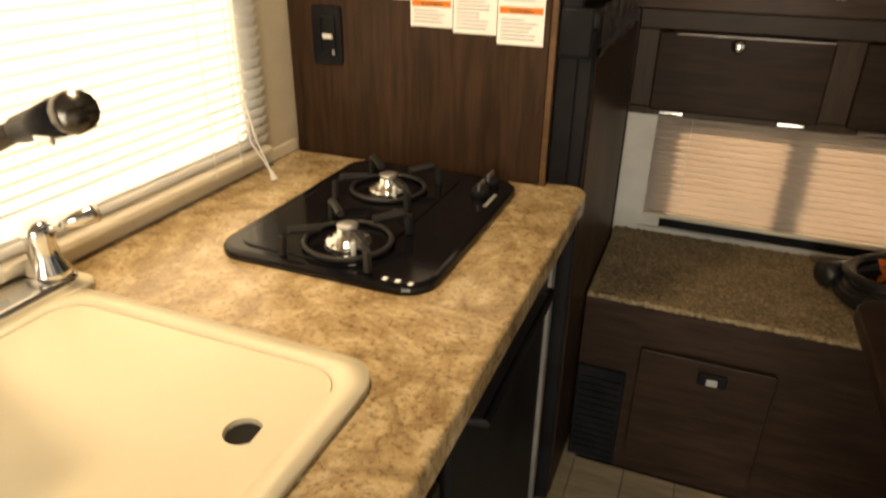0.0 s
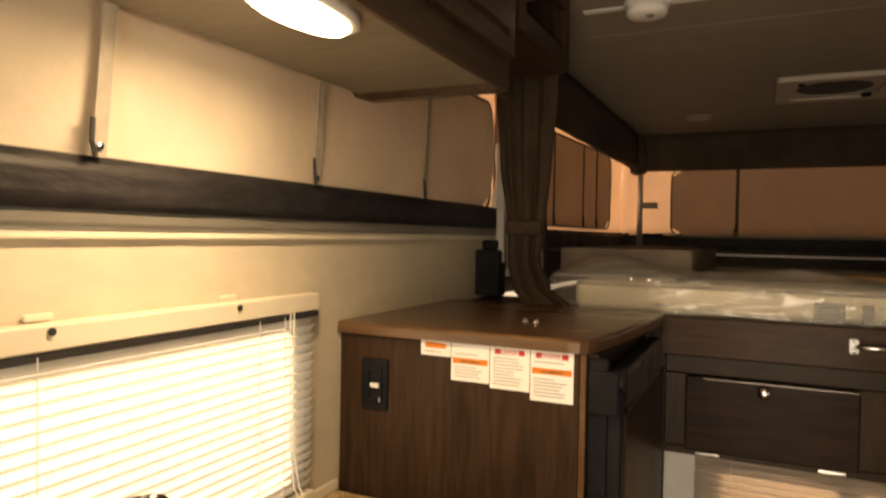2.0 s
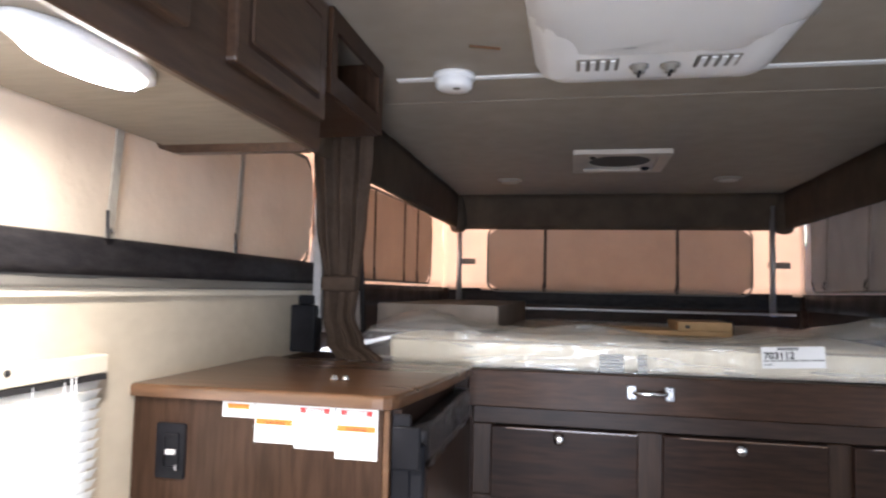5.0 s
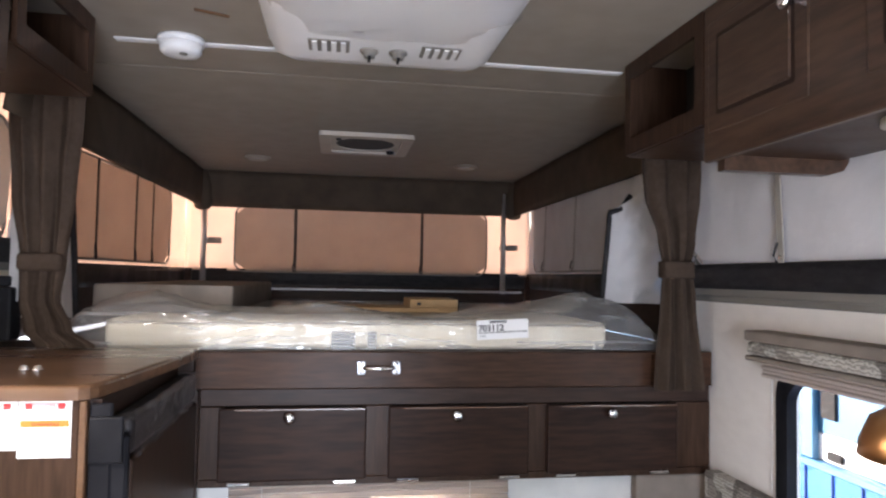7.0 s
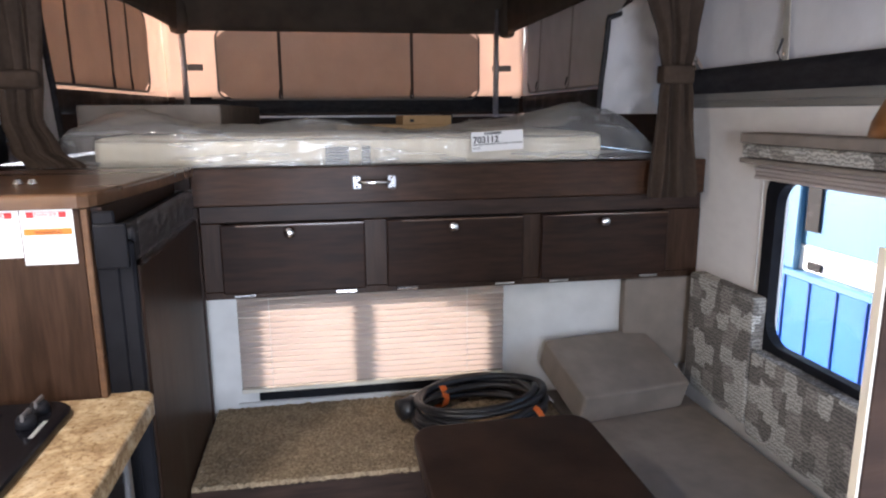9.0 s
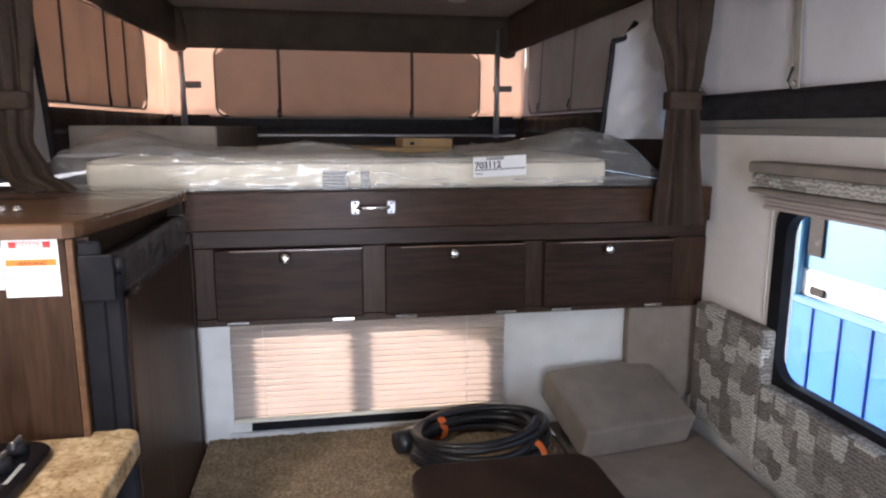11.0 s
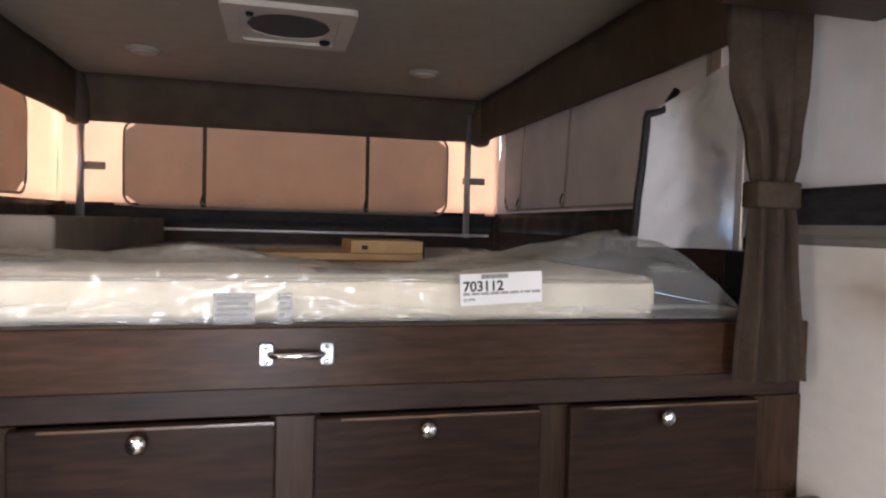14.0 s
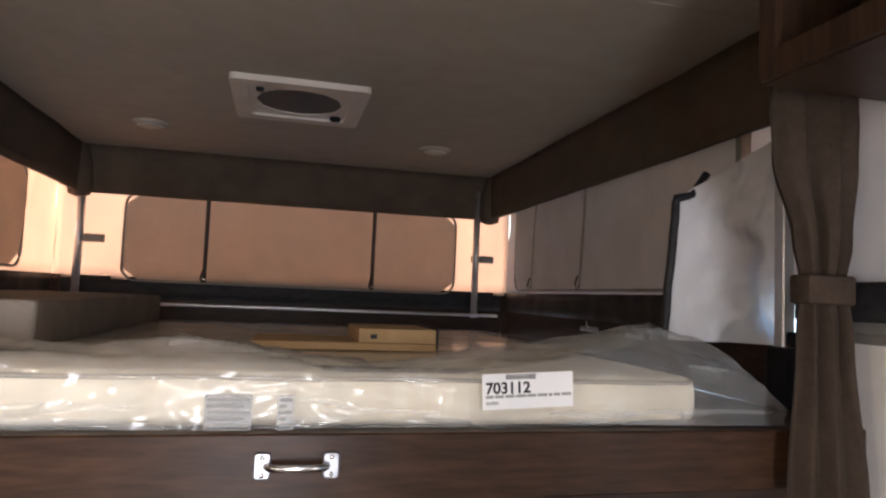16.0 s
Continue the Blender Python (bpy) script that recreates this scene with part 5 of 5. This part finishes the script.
def curtain(rows, y, folds, label, seed, lean=0.0):
    """A gathered curtain: rows of (z, x of one edge, x of the other, depth of the folds)."""
    root = thing("curtain", ((rows[-1][1] + rows[-1][2]) / 2, y, rows[-1][0]), label, "curtain", "bed curtains")
    b = bmesh.new()
    n = 80
    fine = []
    for (za, a0, a1, da), (zb, b0, b1, db) in zip(rows, rows[1:]):
        for k in range(6):
            u = k / 6
            s = u * u * (3 - 2 * u)
            fine.append((za + (zb - za) * u, a0 + (b0 - a0) * s, a1 + (b1 - a1) * s, da + (db - da) * s))
    fine.append(rows[-1])
    grid = []
    for z, x0, x1, d in fine:
        line = []
        for i in range(n + 1):
            u = i / n
            w = 0.6 * math.sin(u * folds * 2 * math.pi + 0.8 * math.sin(3 * z + seed)) + 0.14 * math.sin(u * folds * 4.3 * math.pi + seed)
            line.append(b.verts.new((x0 + (x1 - x0) * u + 0.006 * noise.noise(Vector((u * 9, z * 4, seed))), y + d * w + lean * (rows[0][0] - z), z)))
        grid.append(line)
    for p, q in zip(grid, grid[1:]):
        for i in range(n):
            b.faces.new((p[i], p[i + 1], q[i + 1], q[i]))
    ob = part("cloth", b, CURTAIN, root, "", True)
    return root


c1 = curtain([(CEIL - 0.004, -0.76, -0.535, 0.016), (2.068, -0.755, -0.545, 0.018), (1.85, -0.735, -0.56, 0.022), (1.62, -0.705, -0.58, 0.024), (1.52, -0.70, -0.59, 0.02), (1.43, -0.68, -0.555, 0.022), (1.378, -0.645, -0.49, 0.02)], 2.57, 3.2, "dark brown curtain gathered above the fridge cabinet", 1.0)
c2 = curtain([(CEIL - 0.004, 1.185, 1.425, 0.018), (1.99, 1.205, 1.425, 0.02), (1.9, 1.215, 1.42, 0.024), (1.74, 1.27, 1.40, 0.026), (1.66, 1.285, 1.385, 0.018), (1.55, 1.28, 1.40, 0.024), (1.24, 1.262, 1.435, 0.026)], 2.56, 2.6, "dark brown curtain tied back at the bed's end", 4.0)
part("tieback", box(1.281, 1.389, 2.532, 2.588, 1.615, 1.672, 0.006, 2), CURTAIN, c2, "brown tie-back band", True)
part("tieback", box(-0.704, -0.582, 2.542, 2.598, 1.60, 1.652, 0.012, 2), CURTAIN, c1, "brown tie-back band", True)


def flap(x0, x1, y, z0, z1, s, label, swing=0.0, rise=0.04):
    """A loose white tent flap with a black zip along its free edge."""
    root = thing("tent_flap", ((x0 + x1) / 2, y, z0), label, "tent flap", "tent flaps")
    b = bmesh.new()
    n = 36
    rows = []
    for j in range(n + 1):
        v = j / n
        z = z0 + (z1 - z0) * v
        edge = x0 + (0.03 * v * s)
        line = []
        for i in range(n + 1):
            u = i / n
            k = 0.02 * noise.noise(Vector((u * 3, v * 3, 5))) + 0.05 * noise.noise(Vector((u * 2 - v * 3.5, v * 4 + u * 3, 8))) + 0.018 * abs(noise.noise(Vector((u * 5 - v * 9, v * 6 + u * 4, 2))))
            line.append(b.verts.new((edge + (x1 - edge) * u, y + k * min(1, 4 * u + 0.1) - swing * u, z + rise * u * v)))
        rows.append(line)
    zip_line = [r[0].co.copy() for r in rows]
    for p, q in zip(rows, rows[1:]):
        for i in range(n):
            b.faces.new((p[i], p[i + 1], q[i + 1], q[i]))
    part("cloth", b, TENT_WHITE, root, "", True)
    part("zip", tube([p + Vector((-0.006 * s, -0.004, 0)) for p in zip_line] + [zip_line[-1] + Vector((0.04 * s, -0.004, 0.012)), zip_line[-1] + Vector((0.08 * s, -0.006, 0.07))], 0.011, 8), VINYL, root, "black zip edge", True)


flap(1.240, 1.492, 2.955, 1.517, 1.872, 1, "crumpled white tent flap with a black zip edge", 0.13, 0.17)
flap(-0.685, -0.90, 2.95, 1.44, 1.925, -1, "white tent flap with a black zip edge")

# ---- bench and dinette ----
def bench():
    root = thing("bench", (0.35, 2.45, FLOOR), "dark wood front bench with a carpeted top and an access door", "bench")
    part("front", box(-0.198, 0.93, 2.195, 2.217, FLOOR, BENCH - 0.012, 0.002), WOOD_DEEP, root)
    part("body", box(-0.198, 0.93, 2.218, BACK - 0.001, FLOOR, BENCH - 0.013), WOOD_DEEP, root)
    m = upright(0.143, 2.193, 1, 2.193, 0.21)
    d = part("access_door", slab(outline(0.35, 0.39, 0.008, 2), m, 0.014, 0.005), WOOD_DEEP, root, "plain dark wood door")
    part("latch", slab(outline(0.075, 0.04, 0.006, 2), m @ Matrix.Translation((0.02, 0.145, 0.0145)), 0.008, 0.003), BLACK, d, "black push latch")
    part("latch_button", slab(outline(0.03, 0.02, 0.004, 2), m @ Matrix.Translation((0.02, 0.141, 0.023)), 0.005, 0.002), STEEL, d)
    v = part("vent_grille", box(-0.196, -0.058, 2.182, 2.194, -0.035, 0.305, 0.004), BLACK, root, "black heater grille")
    for i in range(13):
        part("louvre", box(-0.186, -0.068, 2.176, 2.1815, -0.02 + i * 0.0235, -0.01 + i * 0.0235, 0.001), BLACK, v)
    b = bmesh.new()
    nx, ny = 190, 80
    rows = []
    for j in range(ny + 1):
        rows.append([])
        for i in range(nx + 1):
            x, y = -0.196 + 1.125 * i / nx, 2.191 + 0.498 * j / ny
            tuft = 0.0055 * noise.noise(Vector((x * 95, y * 95, 0))) + 0.004 * noise.noise(Vector((x * 210, y * 210, 3)))
            rows[-1].append(b.verts.new((x, y + 0.003 * noise.noise(Vector((x * 90, y * 90, 7))) * (0 < j < ny), BENCH + tuft - (0.010 if j == 0 else 0))))
    for p, q in zip(rows, rows[1:]):
        for i in range(nx):
            b.faces.new((p[i], p[i + 1], q[i + 1], q[i]))
    part("carpet", b, CARPET, root, "flecked tan and brown carpet top")


bench()


def bench_window():
    root = thing("window_2", (0.398, BACK, 0.60), "low window behind the bench covered by a tan pleated shade", "window", "", "structure")
    m = upright(0.316, BACK + 0.02, 1, BACK + 0.02, 0.755)
    part("window_frame", ring(outline(0.858, 0.326, 0.05, 4), outline(0.82, 0.29, 0.05, 4), m, 0.018), BLACK, root)
    part("mullion", box(0.250, 0.300, BACK + 0.004, BACK + 0.02, 0.605, 0.91), BLACK, root)
    p = part("pane", box(-0.11, 0.742, BACK + 0.024, BACK + 0.028, 0.60, 0.92), PANE, root)
    p.visible_shadow = False
    sh = thing("pleated_shade", (0.335, BACK - 0.02, 0.62), "tan pleated window shade, lowered and lit from behind", "shade")
    b = bmesh.new()
    n = 16
    rows = []
    for j in range(2 * n + 1):
        z = 0.615 + 0.325 * j / (2 * n)
        y = BACK - 0.006 - (0.019 if j % 2 else 0.0)
        rows.append([b.verts.new((x, y + 0.002 * noise.noise(Vector((x * 6, z * 20, 0))), z)) for x in [-0.112 + 0.905 * i / 12 for i in range(13)]])
    for p, q in zip(rows, rows[1:]):
        for i in range(12):
            b.faces.new((p[i], p[i + 1], q[i + 1], q[i]))
    part("pleats", b, PLEAT, sh)
    # Unseen ledges, added to block sun and draw a dark line per pleat.
    b = bmesh.new()
    for j in range(1, 2 * n, 2):
        z = 0.615 + 0.325 * j / (2 * n)
        box(-0.111, 0.792, BACK - 0.0245, BACK - 0.006, z - 0.0008, z + 0.0008, bm=b)
    part("pleat_shade_ledges", b, IVORY, sh, "hidden ledges added to cast a shade line on each pleat")
    part("bottom_rail", box(-0.114, 0.795, BACK - 0.026, BACK - 0.004, 0.600, 0.614, 0.003), IVORY, sh)
    for x in (-0.01, 0.66):
        part("cord", rod((x, BACK - 0.028, 0.612), (x, BACK - 0.028, 0.93), 0.0012, seg=6), WHITE, sh)
    structure("trim_sill", box(-0.13, 0.82, BACK - 0.014, BACK - 0.001, 0.552, 0.560, 0.003), PALE, "pale lower window trim")
    part("bottom_gap", box(-0.06, 0.76, BACK - 0.010, BACK - 0.0015, 0.564, 0.599, 0.002), BLACK, root, "black lower frame showing below the shade")


bench_window()


def power_cable():
    root = thing("power_cable", (0.62, 2.52, BENCH), "coiled black power cable with orange straps on the carpet", "cable")
    rng = random.Random(3)
    pts = []
    cx, cy = 0.655, 2.44
    turns = 8
    for i in range(turns * 30):
        a = 2 * math.pi * i / 30
        k = i / (turns * 30)
        rx, ry = 0.195 + 0.020 * math.sin(k * 23), 0.155 + 0.020 * math.cos(k * 17)
        z = BENCH + 0.018 + 0.085 * k + 0.018 * math.sin(a + 1.5) * k + 0.006 * math.sin(k * 40)
        pts.append((cx + rx * math.cos(a), cy + ry * math.sin(a) + 0.01 * math.sin(k * 9), z))
    part("coil", tube(pts, 0.012, 8), RUBBER, root, "", True)
    part("tail", tube([(0.50, 2.365, BENCH + 0.04), (0.475, 2.435, BENCH + 0.035), (0.485, 2.505, BENCH + 0.04), (0.55, 2.535, BENCH + 0.05)], 0.0105, 8), RUBBER, root, "", True)
    plug = part("plug", rod((0.40, 2.480, BENCH + 0.043), (0.45, 2.505, BENCH + 0.045), 0.034, 0.034, 20), RUBBER, root, "round black connector", True)
    part("plug_collar", rod((0.448, 2.504, BENCH + 0.045), (0.47, 2.514, BENCH + 0.047), 0.036, 0.034, 20), STEEL, plug, "grey locking collar", True)
    part("plug_neck", rod((0.468, 2.513, BENCH + 0.047), (0.55, 2.545, BENCH + 0.055), 0.024, 0.014, 16), RUBBER, plug, "", True)
    for a in (125, -42):
        x, y = cx + 0.195 * math.cos(radians(a)), cy + 0.155 * math.sin(radians(a))
        d = Vector((-math.sin(radians(a)), 0.75 * math.cos(radians(a)), 0)).normalized()
        n = d.cross(Vector((0, 0, 1)))
        loop = [Vector((x, y, BENCH + 0.046)) + n * (0.040 * math.cos(t)) + Vector((0, 0, 0.042 * math.sin(t))) for t in (2 * math.pi * i / 16 for i in range(16))]
        b = bmesh.new()
        r0 = [b.verts.new(p - d * 0.014) for p in loop]
        r1 = [b.verts.new(p + d * 0.014) for p in loop]
        for i in range(16):
            b.faces.new((r0[i], r0[(i + 1) % 16], r1[(i + 1) % 16], r1[i]))
        part("strap", b, STRAP_ORANGE, root, "orange hook-and-loop strap", True)
    part("tag", box(0.862, 0.912, 2.44, 2.49, BENCH + 0.058, BENCH + 0.060, 0, 1, None, Matrix.Rotation(radians(35), 4, "Y")), PAPER, root, "white paper tag")


power_cable()


def side_bench():
    root = thing("side_bench", (1.2, 1.7, FLOOR), "dark wood side bench base along the dinette wall", "bench")
    part("base", box(0.96, RIGHT - 0.003, 0.80, 2.18, FLOOR, 0.43, 0.003), WOOD_DEEP, root)
    part("return_base", box(0.932, RIGHT - 0.003, 2.183, BACK - 0.003, FLOOR, 0.43, 0.003), WOOD_DEEP, root)


side_bench()
soft_block("seat_cushion", 0.94, 1.43, 0.81, 2.65, 0.432, 0.535, GREY_CLOTH, "grey suede seat cushion on the side bench", "cushion")
soft_block("box_cushion", 0.966, 1.366, 2.365, 2.670, 0.537, 0.648, GREY_CLOTH, "grey suede box cushion stacked on the bench seat", "cushion", Matrix.Rotation(radians(9), 4, "Z") @ Matrix.Rotation(radians(19), 4, "X"))
soft_block("back_cushion", 1.236, 1.500, 2.645, 2.686, 0.60, 0.938, GREY_CLOTH, "grey suede cushion standing in the corner", "cushion")
soft_block("back_cushion", 1.452, RIGHT - 0.003, 2.225, 2.585, 0.56, 0.972, FABRIC, "tall patterned grey back cushion against the dinette wall", "cushion")
soft_block("back_cushion", 1.452, RIGHT - 0.003, 1.20, 2.22, 0.54, 0.81, FABRIC, "long patterned grey back cushion below the window", "cushion")


def dinette_window():
    root = thing("window_3", (RIGHT, 1.66, 0.8), "black framed dinette window with rounded corners looking out on blue cladding", "window", "", "structure")
    m = upright(RIGHT + 0.022, 1.665, RIGHT + 0.022, 0, 1.081)
    part("window_frame", ring(outline(1.215, 0.587, 0.10, 8), outline(1.115, 0.495, 0.075, 8), m, 0.032), BLACK, root)
    p = part("pane", box(RIGHT + 0.012, RIGHT + 0.016, 1.10, 2.23, 0.83, 1.335), PANE, root)
    p.visible_shadow = False
    sh = thing("pelmet", (RIGHT, 1.7, 1.35), "patterned grey upholstered pelmet with a folded shade above the dinette window", "shade")
    part("pelmet_board", box(RIGHT - 0.085, RIGHT - 0.002, 0.95, 2.30, 1.392, 1.431, 0.008, 2), FABRIC, sh, "patterned padded front")
    part("pelmet_top", box(RIGHT - 0.092, RIGHT - 0.002, 0.945, 2.305, 1.433, 1.464, 0.006, 2), GREY_CLOTH, sh, "grey top border")
    part("pelmet_lip", box(RIGHT - 0.09, RIGHT - 0.002, 0.945, 2.305, 1.376, 1.390, 0.004), GREY_CLOTH, sh)
    for i in range(4):
        part("shade_fold", box(RIGHT - 0.05 + 0.004 * (i % 2), RIGHT - 0.004, 0.97, 2.285, 1.328 + i * 0.0115, 1.3385 + i * 0.0115, 0.003), PLEAT, sh)
    part("pull_cord", rod((RIGHT - 0.006, 2.295, 0.98), (RIGHT - 0.006, 2.295, 1.34), 0.0012, seg=6), WHITE, sh)


dinette_window()


def table():
    root = thing("dinette_table", (0.6, 1.6, FLOOR), "dark brown dinette table with rounded corners on a metal pedestal", "table")
    m = Matrix.Translation((0.612, 1.48, 0.722))
    part("tabletop", slab(outline(0.46, 1.10, 0.06, 6), m, 0.028, 0.008), WOOD_DEEP, root)
    part("pedestal", rod((0.61, 1.75, -0.015), (0.61, 1.75, 0.70), 0.03, 0.03, 20), STEEL, root, "", True)
    part("socket", turned((0.61, 1.75, 0.70), [(0.045, 0), (0.09, 0.012), (0.09, 0.0215)]), STEEL, root, "", True)
    part("foot", turned((0.61, 1.75, FLOOR), [(0.10, 0), (0.10, 0.012), (0.04, 0.03)]), STEEL, root, "", True)


table()


def partition():
    root = thing("partition", (0.61, 0.784, FLOOR), "dark wood partition behind the dinette seat with a white edge strip", "partition")
    part("panel", box(0.4900, 0.74, 0.7815, 0.786, FLOOR, 1.455, 0.002), WOOD_DEEP, root)
    part("edge_strip", box(0.4880, 0.4898, 0.781, 0.7865, FLOOR, 1.457), IVORY, root, "white edge strip")
    lp = thing("reading_lamp", (0.516, 0.784, 1.456), "small bronze dome reading lamp on the partition", "lamp")
    part("dome", turned((0.516, 0.784, 1.514), [(0.034, 0), (0.033, 0.008), (0.028, 0.020), (0.016, 0.028), (0.004, 0.031)], seg=28), BRONZE, lp, "", True)
    part("stem", rod((0.516, 0.784, 1.4555), (0.516, 0.784, 1.514), 0.012, 0.010, 14), IVORY, lp, "", True)


partition()

# ---- floor planks ----
for i in range(17):
    x = LEFT + 0.15 * i
    y = REAR + 0.002 - 0.5 * (i % 3) * 0.6
    while y < BACK - 0.01:
        y0, y1 = max(y, REAR + 0.002), min(y + 0.9, 2.19 if x > -0.25 else BACK - 0.002)
        if y1 - y0 > 0.02 and min(x + 0.148, RIGHT - 0.002) - x > 0.02:
            part("plank", box(x + 0.001, min(x + 0.149, RIGHT - 0.002), y0 + 0.0008, y1 - 0.0008, FLOOR - 0.0055, FLOOR, 0.0008), PLANK, floor)
        y += 0.9

# small hardware along the bed's east board
for y in (3.55, 3.95):
    lx = 1.497 + 0.083 * (y - 2.97) / 2.15
    lat = thing("toggle_latch", (lx, y, 1.50), "small dark metal toggle latch on the bed's side board", "latch", "toggle latches")
    part("plate", box(lx - 0.022, lx + 0.008, y - 0.06, y + 0.06, 1.485, 1.503, 0.003), STEEL, lat)
    part("pin", rod((lx - 0.018, y, 1.487), (lx - 0.018, y, 1.525), 0.005, 0.005, 10), CHROME, lat, "", True)
